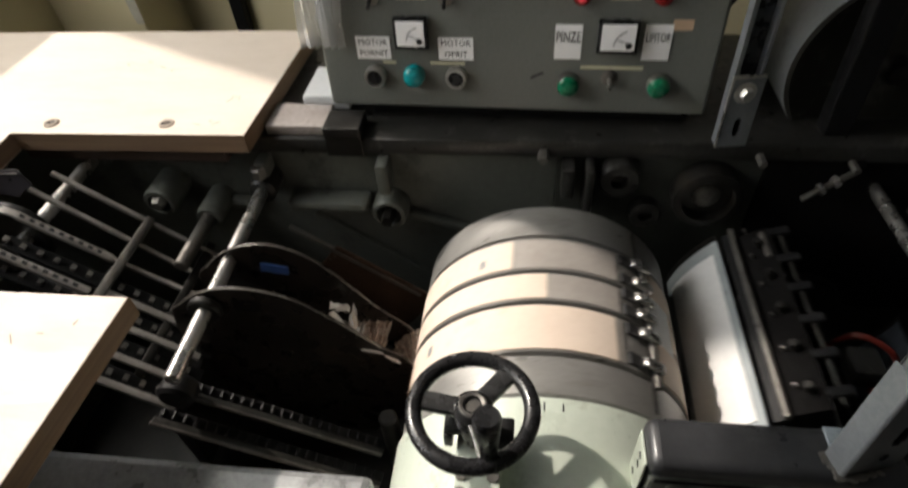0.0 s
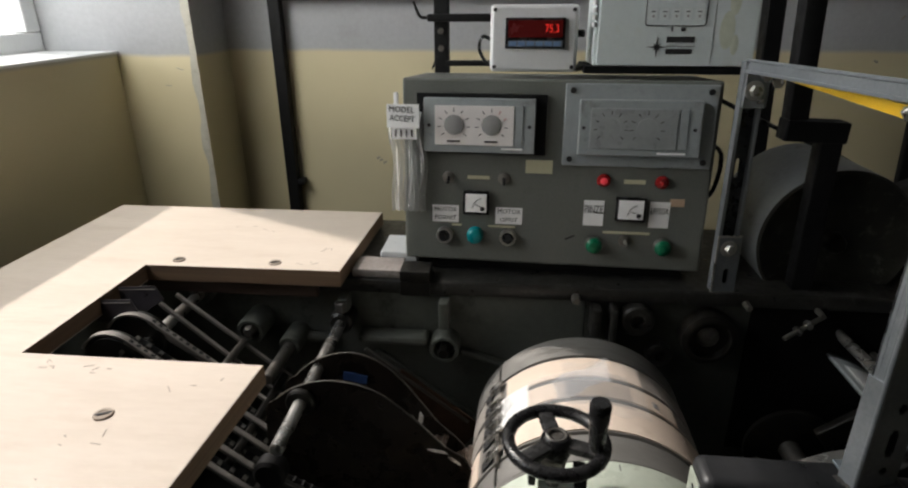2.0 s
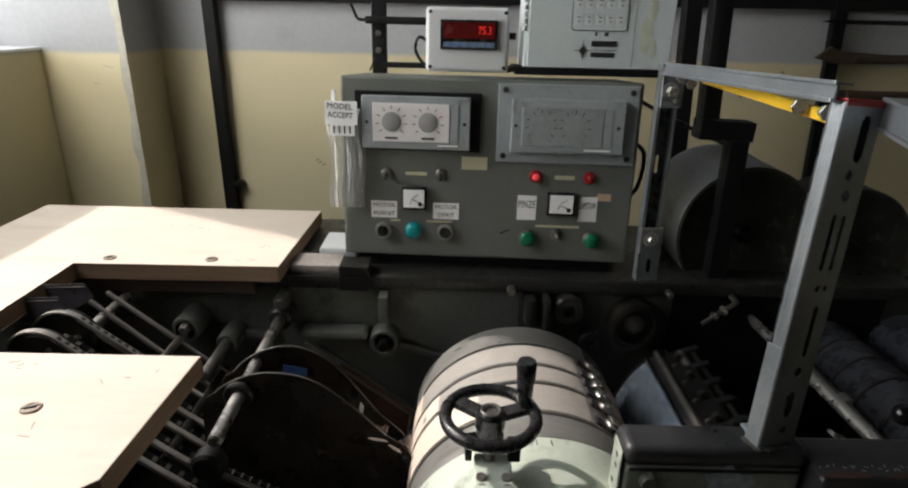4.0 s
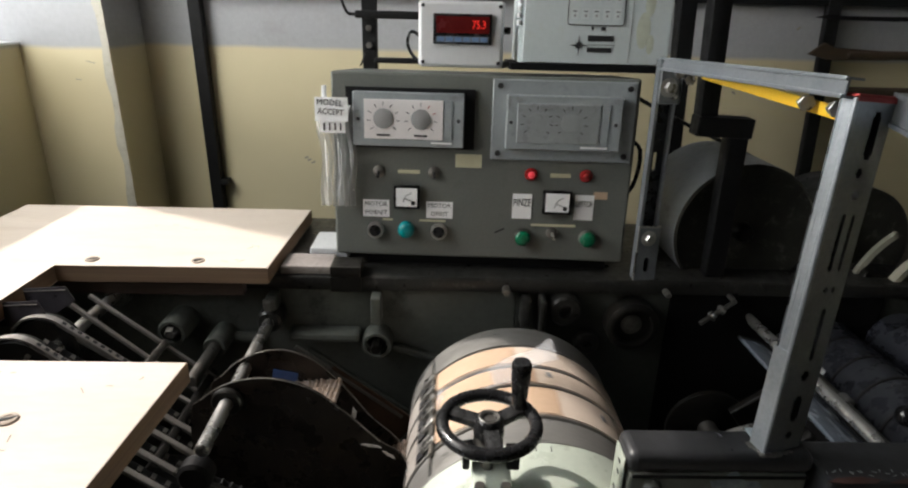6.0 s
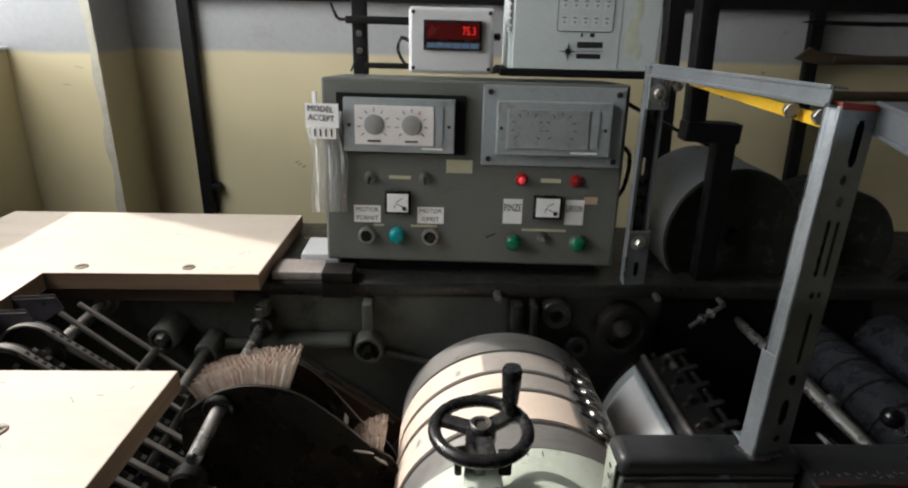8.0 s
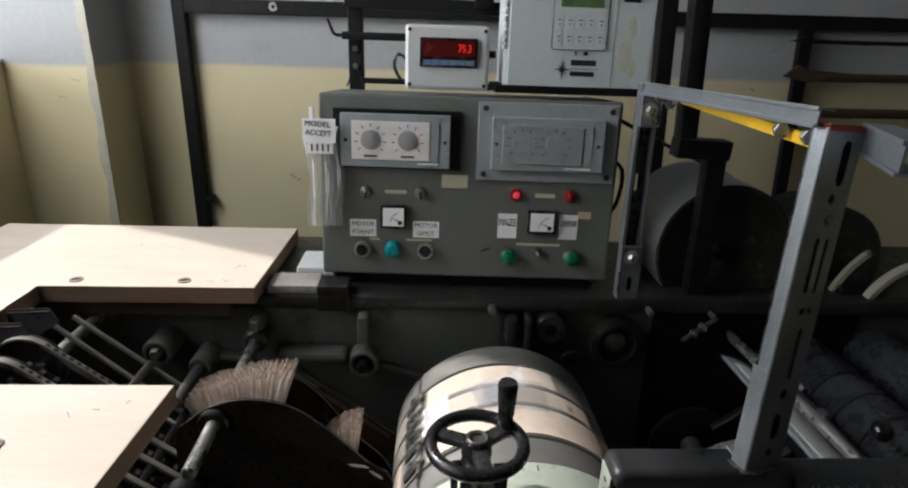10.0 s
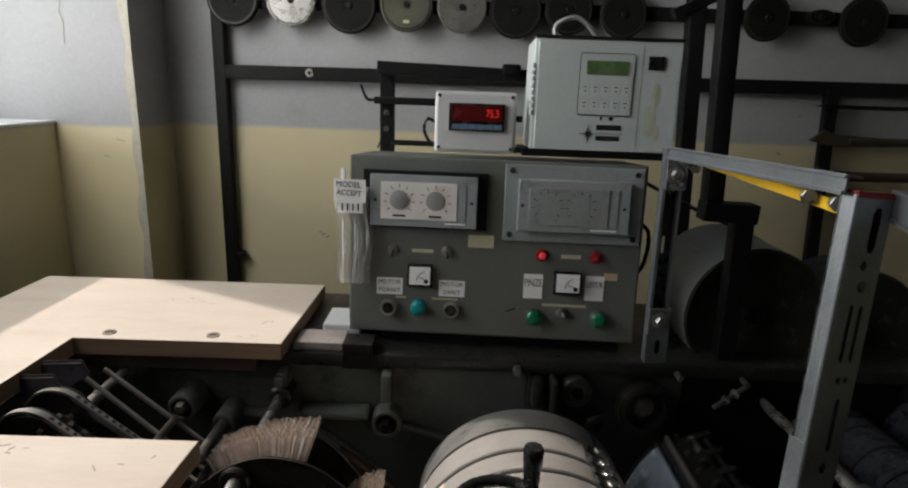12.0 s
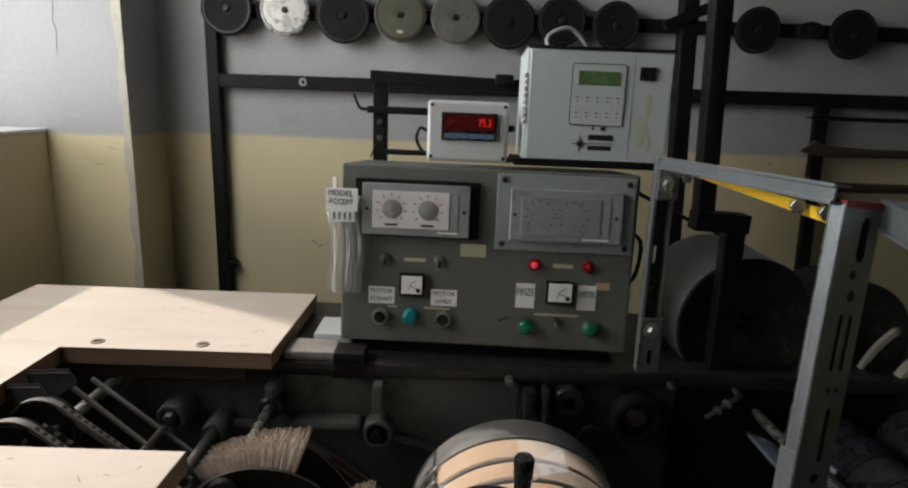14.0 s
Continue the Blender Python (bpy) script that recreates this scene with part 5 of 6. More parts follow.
def rotor():
    d = thing("transfer_rotor", (RX, 0.48, RZ), "dark transfer rotor with a white and a blue-grey plate", "rotor")
    part("axle", rod(bmesh.new(), (RX, 0.23, RZ), (RX, 0.675, RZ), 0.018), M_DULL, d)
    for y in (0.36, 0.62):
        part("disc", lathe(bmesh.new(), [(0, 0), (0.07, 0), (0.075, 0.003), (0.075, 0.011), (0.07, 0.014), (0, 0.014)], along((RX, y, RZ), (RX, y + 0.02, RZ)), 40), M_DARK, d)
    for mid, mt, lab in ((150, M_PAPER, "white coated curved metal plate"), (330, M_DARKPLATE, "blue-grey curved metal plate")):
        p = part("plate", shell(bmesh.new(), RX, RZ, RR - 0.004, RR, 0.35, 0.635, mid - 15, mid + 19, 10), M_CABLITE if mt is M_PAPER else M_DARKPLATE, d, lab)
        if mt is M_PAPER:
            part("coating", shell(bmesh.new(), RX, RZ, RR + 0.0002, RR + 0.0014, 0.358, 0.612, mid - 12, mid + 15, 9), M_PAPER, p, "white coating")
        part("plate_edge", shell(bmesh.new(), RX, RZ, RR - 0.003, RR + 0.001, 0.6355, 0.645, mid - 15, mid + 19, 10), M_DARK, p)
        part("carrier", shell(bmesh.new(), RX, RZ, RR - 0.05, RR - 0.006, 0.355, 0.63, mid - 36, mid - 17, 4), M_MATTBLACK, d)
        part("clamp_rod", rod(bmesh.new(), radial(RX, RZ, RR + 0.002, 0.35, mid - 22).translation, radial(RX, RZ, RR + 0.002, 0.64, mid - 22).translation, 0.0042, 12), M_DULL, d)
        for y in (0.37, 0.49, 0.61):
            part("arm", slab(bmesh.new(), -0.008, 0.008, -0.02, 0.02, -0.135, -0.05, 0.003, m=radial(RX, RZ, RR, y, mid - 22)), M_DARK, d)
        for i in range(5):
            part("stud", rod(bmesh.new(), radial(RX, RZ, RR - 0.008, 0.38 + i * 0.055, mid - 31).translation, radial(RX, RZ, RR + 0.008, 0.38 + i * 0.055, mid - 31).translation, 0.005, 8), M_DARK, d)
        part("clamp_bar", shell(bmesh.new(), RX, RZ, RR - 0.012, RR - 0.003, 0.352, 0.64, mid - 21, mid - 17, 3), M_BLACK, d)
        part("gripper_rail", rod(bmesh.new(), radial(RX, RZ, RR - 0.012, 0.36, mid - 40).translation, radial(RX, RZ, RR - 0.012, 0.63, mid - 40).translation, 0.0035, 10), M_DARK, d)
        for i in range(6):
            y = 0.375 + i * 0.049
            part("finger", slab(bmesh.new(), -0.006, 0.006, -0.012, 0.014, -0.004, 0.004, 0.002, m=radial(RX, RZ, RR - 0.008, y, mid - 40)), M_BLACK, d)
            part("finger_bolt", rod(bmesh.new(), radial(RX, RZ, RR - 0.006, y + 0.012, mid - 27).translation, radial(RX, RZ, RR + 0.003, y + 0.012, mid - 27).translation, 0.0022, 8), M_DULL, d)
        part("side_lever", slab(bmesh.new(), -0.022, 0.022, -0.004, 0.004, -0.006, 0.002, 0.002, m=radial(RX, RZ, RR - 0.004, 0.60, mid - 33)), M_DULL, d)
        part("cam_block", slab(bmesh.new(), -0.02, 0.02, -0.018, 0.018, -0.03, 0.0, 0.004, m=radial(RX, RZ, RR - 0.05, 0.44, mid - 60)), M_NEARBLACK, d)
        part("rim_band", shell(bmesh.new(), RX, RZ, 0.166, 0.171, 0.400, 0.424, mid + 30, mid + 95, 16), M_STEEL, d, "curved steel rim band")
        for a in (40, 85):
            part("band_arm", slab(bmesh.new(), -0.006, 0.006, -0.006, 0.006, -0.10, -0.006, 0.002, m=radial(RX, RZ, 0.172, 0.412, mid + a)), M_DARK, d)
        hose = [radial(RX, RZ, r, y, mid + a).translation for r, y, a in ((0.06, 0.46, 66), (0.10, 0.47, 78), (0.114, 0.48, 92), (0.104, 0.50, 108), (0.06, 0.51, 122))]
        if mid == 330:
            part("hose", tube(bmesh.new(), hose, 0.004), M_RUBBER, d, "red rubber hose loop")
    return d


ROTOR = rotor()


def second_rotor():
    """A pale-rimmed reel that turns with the machine."""
    c = Vector((0.835, 0.715, 0.868))
    d = thing("reel_disc", c, "dark reel with a pale broken rim", "reel")
    m = along(c, c + Vector((0, -1, 0)))
    part("disc", lathe(bmesh.new(), [(0, 0), (0.100, 0), (0.103, 0.004), (0.103, 0.010), (0.098, 0.014), (0, 0.014)], m, 48), M_DARK, d)
    part("hub", lathe(bmesh.new(), [(0.02, 0.03), (0.034, 0.03), (0.042, 0.025), (0.045, 0.014), (0.02, 0.014)], m, 28), M_YELLOWEDGE, d)
    part("pale_rim", shell(bmesh.new(), c.x, c.z, 0.120, 0.130, c.y - 0.03, c.y - 0.012, 240, 400, 34), M_YELLOWEDGE, d, "pale rim sector")
    part("pale_rim", shell(bmesh.new(), c.x, c.z, 0.166, 0.176, c.y + 0.004, c.y + 0.014, 275, 335, 16), M_YELLOWEDGE, d, "outer pale rim sector")
    part("sector", shell(bmesh.new(), c.x, c.z, 0.045, 0.1195, c.y - 0.024, c.y - 0.016, 240, 400, 34), M_CAM, d, "dull olive cam sector")
    part("rim_arm", slab(bmesh.new(), -0.02, 0.02, -0.012, 0.012, -0.08, 0.0, 0.002, m=radial(c.x, c.z, 0.17, c.y + 0.009, 305)), M_DARK, d)
    return d


M_CAM = surf("dull_olive_paint", (0.07, 0.065, 0.048), (0.11, 0.10, 0.075), 0.5, scale=10, stain=(0.04, 0.035, 0.03))
M_YELLOWEDGE = surf("yellowed_rim", (0.36, 0.34, 0.27), (0.45, 0.43, 0.35), 0.5)
REEL = second_rotor()

# ---- pulleys, shafts and levers of the right-hand end ----


M_PULLEY = surf("grimy_pulley_face", (0.016, 0.016, 0.013), (0.034, 0.033, 0.027), 0.5, metal=0.2, scale=18, fine=60, stain=(0.09, 0.085, 0.075), amount=0.25)


def pulley(x, y, z, r, depth, rim, label, group="pulleys"):
    p = thing("belt_pulley", (x, y, z), label, "pulley", group)
    part("rim", lathe(bmesh.new(), [(r, 0.003), (r, depth), (r * 0.9, depth), (r * 0.9, 0.02)], along((x, y, z), (x, y + 1, z)), 72), rim, p)
    part("face", lathe(bmesh.new(), [(0, 0.012), (r * 0.3, 0.012), (r * 0.86, 0.006), (r * 0.96, 0.0), (r * 0.999, 0.0028), (r * 0.88, 0.019), (0, 0.019)], along((x, y, z), (x, y + 1, z)), 72), M_PULLEY, p)
    part("hub", lathe(bmesh.new(), [(0, -0.01), (0.012, -0.01), (0.015, -0.006), (0.018, 0.012), (0, 0.012)], along((x, y, z), (x, y + 1, z)), 24), M_DARK, p)
    return p


pulley(0.449, 0.725, 0.995, 0.126, 0.20, M_GREYGUARD, "large dark pulley with a grey rim behind the frame")
pulley(0.668, 0.76, 0.96, 0.115, 0.12, M_DARK, "dark pulley beyond the slotted post")

ROLLERS = []


M_BALL = surf("glossy_black_knob", (0.004, 0.004, 0.0045), (0.007, 0.007, 0.008), 0.12, wear=0.05)


def right_end():
    sh = thing("cross_shaft", (0.465, 0.5, 0.85), "bright steel cross shaft", "shaft")
    part("shaft", rod(bmesh.new(), (0.462, 0.679, 0.852), (0.478, 0.262, 0.848), 0.0085, 20), M_STEEL, sh)
    lv = thing("adjusting_lever", (0.4, 0.64, 0.86), "small steel adjusting screw with knurled nuts", "lever")
    part("screw", rod(bmesh.new(), (0.359, 0.640, 0.857), (0.425, 0.660, 0.892), 0.0042, 12), M_DULL, lv)
    for k in (0.3, 0.55):
        a = Vector((0.359, 0.640, 0.857)).lerp(Vector((0.425, 0.660, 0.892)), k)
        part("nut", rod(bmesh.new(), a, a + Vector((0.006, 0.002, 0.0035)), 0.009, 6), M_STEEL, lv)
    part("arm", rod(bmesh.new(), (0.425, 0.660, 0.892), (0.428, 0.6735, 0.898), 0.006, 12), M_MATTBLACK, lv)
    ro = thing("inking_roller", (0.62, 0.45, 0.80), "dark rubber-covered roller with steel rings", "roller")
    a, b = (0.60, 0.675, 0.80), (0.60, 0.275, 0.80)
    WHERE[ro] = Vector((0.60, 0.47, 0.80))
    ro.location = WHERE[ro]
    part("paper_patch", shell(bmesh.new(), 0.60, 0.80, 0.0574, 0.0584, 0.56, 0.645, -15, 25, 8), M_PAPER, ro, "white paper patch on the roller")
    part("roller_body", rod(bmesh.new(), a, b, 0.055, 40), M_ROLLER, ro)
    for y in (0.30, 0.36, 0.42, 0.48, 0.54, 0.60):
        part("ring", lathe(bmesh.new(), [(0.0552, 0), (0.057, 0.001), (0.057, 0.004), (0.0552, 0.005)], along((0.60, y, 0.80), (0.60, y + 1, 0.80)), 40), M_DARK, ro)
    ROLLERS.append(ro)
    ro = thing("inking_roller", (0.75, 0.45, 0.83), "plain dark rubber-covered steel roller", "roller")
    part("roller_body", rod(bmesh.new(), (0.73, 0.675, 0.82), (0.73, 0.263, 0.82), 0.05, 40), M_ROLLER, ro)
    sh = thing("cross_shaft", (0.52, 0.5, 0.80), "dull steel cross shaft", "shaft")
    part("shaft", rod(bmesh.new(), (0.525, 0.679, 0.815), (0.535, 0.262, 0.80), 0.006, 16), M_DULL, sh)
    part("collar", rod(bmesh.new(), (0.533, 0.50, 0.806), (0.533, 0.48, 0.806), 0.012, 16), M_STEEL, sh)
    kn = thing("ball_knob", (0.60, 0.34, 0.87), "black ball knob on a steel lever", "knob")
    part("lever", rod(bmesh.new(), (0.552, 0.375, 0.842), (0.516, 0.359, 0.876), 0.005, 10), M_STEEL, kn)
    b = bmesh.new()
    bmesh.ops.create_uvsphere(b, u_segments=18, v_segments=12, radius=0.0145, matrix=pose(0.512, 0.357, 0.881))
    part("ball", b, M_BALL, kn)


right_end()

# ---- folding chute and transport bars of the left-hand end ----


def rounded(pts, n=4):
    """A smooth line through points."""
    out, m = [], len(pts)
    for i in range(m - 1):
        a, b, c, d = (Vector(pts[max(i - 1, 0)]), Vector(pts[i]), Vector(pts[i + 1]), Vector(pts[min(i + 2, m - 1)]))
        for k in range(n):
            t = k / n
            out.append(tuple(0.5 * (2 * b + (c - a) * t + (2 * a - 5 * b + 4 * c - d) * t * t + (3 * b - a - 3 * c + d) * t ** 3)))
    return out + [tuple(pts[-1])]


M_CHEEK = surf("oily_brown_plate", (0.010, 0.008, 0.0065), (0.028, 0.021, 0.016), 0.3, metal=0.3, scale=7, fine=60, stain=(0.075, 0.055, 0.035), amount=0.7)


def chute():
    c = thing("delivery_chute", (-0.30, 0.46, 0.4), "dark oily delivery chute with rounded cheek plates", "chute")
    near = [(-0.45, 0.55), (-0.445, 0.80), (-0.425, 0.843), (-0.39, 0.868), (-0.342, 0.880), (-0.285, 0.870), (-0.235, 0.834), (-0.178, 0.775), (-0.142, 0.742), (-0.142, 0.64), (-0.22, 0.55)]
    far = [(-0.45, 0.55), (-0.445, 0.79), (-0.425, 0.83), (-0.39, 0.862), (-0.338, 0.879), (-0.29, 0.866), (-0.25, 0.83), (-0.2, 0.76), (-0.15, 0.70), (-0.15, 0.6), (-0.22, 0.55)]
    up = Matrix.Rotation(radians(90), 4, "X")
    for outline, y in ((near, 0.4245), (far, 0.4995)):
        part("cheek_plate", prism(bmesh.new(), rounded(outline), -y - 0.0035, -y, m=up, bevel=0.0008), M_CHEEK, c)
        part("worn_rim", tube(bmesh.new(), [(x, y - 0.0002, z) for x, z in rounded(outline[2:8])], 0.0011, 6, 2), M_DULL, c, "paler steel line along the upper rim")
    part("chute_bed", slab(bmesh.new(), -0.14, 0.16, -0.0355, 0.0355, -0.002, 0.002, m=pose(-0.28, 0.464, 0.735, 0, 36, 0)), M_DARK, c)
    part("amber_sheet", slab(bmesh.new(), -0.09, 0.085, -0.002, 0.002, -0.075, 0.06, m=pose(-0.235, 0.575, 0.70, 0, 38, 0)), M_AMBERFILM, c, "amber plastic sheet")
    part("edge_strip", slab(bmesh.new(), -0.12, 0.10, -0.003, 0.003, -0.003, 0.003, m=pose(-0.235, 0.575, 0.765, 0, 38, 0)), M_DULL, c)
    part("blue_mark", slab(bmesh.new(), -0.018, 0.02, -0.0012, 0.0012, -0.008, 0.008, 0.001, m=pose(-0.328, 0.4985, 0.835, 0, 10, 0)), M_BLUEMARK, c, "blue paint mark")
    for x, z, ln, wd, a in ((-0.190, 0.769, 0.015, 0.0022, -12), (-0.165, 0.753, 0.012, 0.0022, -38)):
        part("torn_edge", prism(bmesh.new(), [(-ln, -wd * 0.3), (-ln * 0.2, -wd), (ln, -wd * 0.2), (ln * 0.5, wd), (-ln * 0.6, wd * 0.6)], -0.001, 0.001, m=pose(x, 0.4228, z, 90, -a, 0)), M_TORN, c, "torn bright film edge")
    sh = thing("guide_shaft", (-0.385, 0.5, 0.846), "bright steel guide shaft held in a clamp", "shaft")
    part("shaft", rod(bmesh.new(), (-0.388, 0.679, 0.850), (-0.384, 0.318, 0.845), 0.0095, 20), M_STEEL, sh)
    part("clamp", rod(bmesh.new(), (-0.388, 0.679, 0.850), (-0.388, 0.632, 0.850), 0.021, 24), M_NEARBLACK, sh)
    part("clamp_screw", rod(bmesh.new(), (-0.388, 0.645, 0.868), (-0.388, 0.645, 0.888), 0.011, 6), M_DULL, sh)
    part("collar", rod(bmesh.new(), (-0.386, 0.4235, 0.846), (-0.386, 0.412, 0.846), 0.021, 24), M_DARK, sh)
    part("tip_clamp", rod(bmesh.new(), (-0.40, 0.345, 0.800), (-0.40, 0.318, 0.800), 0.022, 20), M_BLACK, sh)


M_TORN = surf("torn_film", (0.6, 0.55, 0.5), (0.85, 0.82, 0.8), 0.25, scale=60)
M_BLUEMARK = surf("blue_mark_paint", (0.03, 0.07, 0.20), (0.05, 0.10, 0.28), 0.4, bump=0)
chute()


M_BAR = surf("worn_flat_steel", (0.26, 0.24, 0.22), (0.40, 0.38, 0.36), 0.45, metal=0.6, scale=12, stain=(0.2, 0.18, 0.16), amount=0.6)


M_FLAP = surf("violet_grey_sheet", (0.045, 0.04, 0.047), (0.075, 0.068, 0.078), 0.4, metal=0.4, scale=15)


def transport():
    t = thing("transport_bars", (-0.55, 0.45, 0.5), "sloping flat steel transport bars over dark belts", "conveyor")

    def bar(y, x0, z0, x1, z1, w, material, name="bar"):
        d = Vector((x1 - x0, 0, z1 - z0))
        a = math.degrees(math.atan2(d.z, d.x))
        return part(name, slab(bmesh.new(), 0, d.length, -w / 2, w / 2, -0.006, 0.0, 0.001, m=pose(x0, y, z0, 0, -a, 0)), material, t)
    bar(0.574, -0.642, 0.929, -0.455, 0.772, 0.0065, M_BAR)
    bar(0.535, -0.647, 0.933, -0.465, 0.768, 0.0065, M_BAR)
    bar(0.497, -0.657, 0.923, -0.45, 0.768, 0.0065, M_BAR)
    for y in (0.445, 0.41, 0.37, 0.335):
        bar(y, -0.545, 0.8445, -0.425, 0.752, 0.009, M_BAR)
    for y in (0.465, 0.428, 0.39, 0.352):
        b = bar(y, -0.65, 0.905, -0.42, 0.735, 0.02, M_BLACK, "belt")
        for i in range(14):
            k = i / 14
            part("belt_stud", slab(bmesh.new(), -0.003, 0.003, -0.004, 0.004, 0.0, 0.004, m=pose(-0.65 + 0.23 * k, y, 0.906 - 0.17 * k, 0, 36, 0)), M_DULL, b)
    for y in (0.49, 0.43):
        p = part("belt_wheel", lathe(bmesh.new(), [(0.008, 0), (0.042, 0), (0.045, 0.003), (0.045, 0.017), (0.042, 0.02), (0.008, 0.02)], along((-0.668, y, 0.885), (-0.668, y + 1, 0.885)), 36), M_DARK, t)
        part("rim", lathe(bmesh.new(), [(0.0455, 0.004), (0.0475, 0.004), (0.0475, 0.016), (0.0455, 0.016)], along((-0.668, y, 0.885), (-0.668, y + 1, 0.885)), 36), M_DARK, p)
    for y in (0.486, 0.428):
        # Pale steel here puts the belt's top-lit edge into the strap's colour.
        part("belt_strap", shell(bmesh.new(), -0.668, 0.885, 0.0480, 0.0510, y, y + 0.010, 35, 150, 20), M_BAR, t, "steel strap bent over the belt wheel, pale for its lit top")
        bar(y + 0.005, -0.640, 0.9275, -0.545, 0.852, 0.010, M_BAR, "strap_run")
        for i in range(9):
            k = i / 9
            part("strap_hole", slab(bmesh.new(), -0.003, 0.003, -0.0025, 0.0025, 0.0002, 0.0006, m=pose(-0.634 + 0.085 * k, y + 0.005, 0.9232 - 0.0675 * k, 0, 38.4, 0)), M_INK, t)
    part("cross_rod", rod(bmesh.new(), (-0.652, 0.679, 0.886), (-0.649, 0.42, 0.886), 0.0095, 18), M_STEEL, t)
    part("cross_rod_boss", rod(bmesh.new(), (-0.652, 0.679, 0.886), (-0.652, 0.655, 0.886), 0.022, 24), M_CAST, t)
    part("cross_bar", slab(bmesh.new(), -0.006, 0.006, -0.12, 0.06, -0.012, 0.012, 0.002, m=pose(-0.545, 0.52, 0.835, 0, 40, 0)), M_DULL, t)
    part("cross_bar", slab(bmesh.new(), -0.006, 0.006, -0.14, 0.09, -0.012, 0.012, 0.002, m=pose(-0.478, 0.5, 0.775, 0, 40, 0)), M_DARK, t)
    for x, y, z in ((-0.655, 0.540, 0.952), (-0.672, 0.500, 0.948)):
        fl = [(-0.066, 0.0), (0.0, 0.006), (0.013, -0.015), (-0.018, -0.037), (-0.062, -0.034)]
        part("flap", prism(bmesh.new(), fl, -0.0008, 0.0008, m=pose(x, y, z, 82, 0, -4)), M_FLAP, t, "bent sheet-metal flap")
        part("flap_lip", slab(bmesh.new(), -0.066, 0.0, -0.002, 0.004, 0.0, 0.0015, m=pose(x, y, z + 0.0005, 0, -5.2, -4)), M_BAR, t, "bright sheared flap edge")
    # perforated rails under the near side
    for y, dz in ((0.335, 0.0), (0.300, -0.02)):
        # Thin lighter strip stands for the highlight along the rail's edge.
        b = bar(y, -0.43, 0.80 + dz, -0.175, 0.665 + dz, 0.0035, M_DULL, "rail_edge")
        bar(y + 0.006, -0.43, 0.797 + dz, -0.175, 0.662 + dz, 0.007, M_NEARBLACK, "rail")
        be = bar(y + 0.018, -0.43, 0.79 + dz, -0.175, 0.655 + dz, 0.014, M_BLACK, "belt")
        for i in range(22):
            k = i / 22
            part("chain_pin", rod(bmesh.new(), (-0.425 + 0.25 * k, y + 0.013, 0.790 + dz - 0.1325 * k), (-0.425 + 0.25 * k, y + 0.023, 0.790 + dz - 0.1325 * k), 0.0022, 6), M_BLACK, be)
    part("rail_end", rod(bmesh.new(), (-0.165, 0.36, 0.60), (-0.165, 0.36, 0.72), 0.012, 16), M_DARK, t)
    part("pedestal", box(-0.75, -0.42, 0.30, 0.60, 0.371, 0.60, 0.01), M_DARK, t)
    for x in (-0.66, -0.44):
        part("support", box(x - 0.01, x + 0.01, 0.33, 0.58, 0.60, 0.735, 0.003), M_DARK, t)
    return t


transport()


def film_bundle(name, c, w, h, seed, label):
    """A fan of crumpled film strips standing between the cheeks, pleat by pleat."""
    rnd = random.Random(seed)
    b = bmesh.new()
    root = Vector((c[0] + w * 0.10, 0, c[2] - 2.2 * h))
    for layer in range(6):
        y = c[1] + 0.032 - layer * 0.0125
        n = 44
        tips = []
        for i in range(n + 1):
            f = i / n
            top = h * (0.35 + 0.65 * math.sin(min(f * 1.15, 1.0) * math.pi / 2)) * (0.9 + 0.022 * layer + rnd.uniform(-0.04, 0.05))
            tips.append(Vector((c[0] - w / 2 + w * f + (f - 0.4) * h * 0.4 + rnd.uniform(-0.0013, 0.0013), (-1) ** i * 0.0012 + rnd.uniform(-0.0014, 0.0014), c[2] + top)))
        for p, q in zip(tips, tips[1:]):
            cols = []
            for tip in (p, q):
                cols.append([b.verts.new((v.x, y + tip.y * k, v.z)) for k in (0.3, 0.6, 0.85, 1.0) for v in (root.lerp(Vector((tip.x, 0, tip.z)), 0.3 + 0.7 * k),)])
            for k in range(3):
                b.faces.new((cols[0][k], cols[1][k], cols[1][k + 1], cols[0][k + 1]))
    return solo(name, b, M_BROWNFILM, c, label, "film bundle", "film bundles", "stuff")


BUNDLE_A = film_bundle("film_bundle", (-0.360, 0.464, 0.845), 0.128, 0.062, 5, "fan of crumpled brownish clear film bags")
BUNDLE_B = film_bundle("film_bundle", (-0.225, 0.464, 0.752), 0.040, 0.070, 8, "small crumpled bunch of clear film")



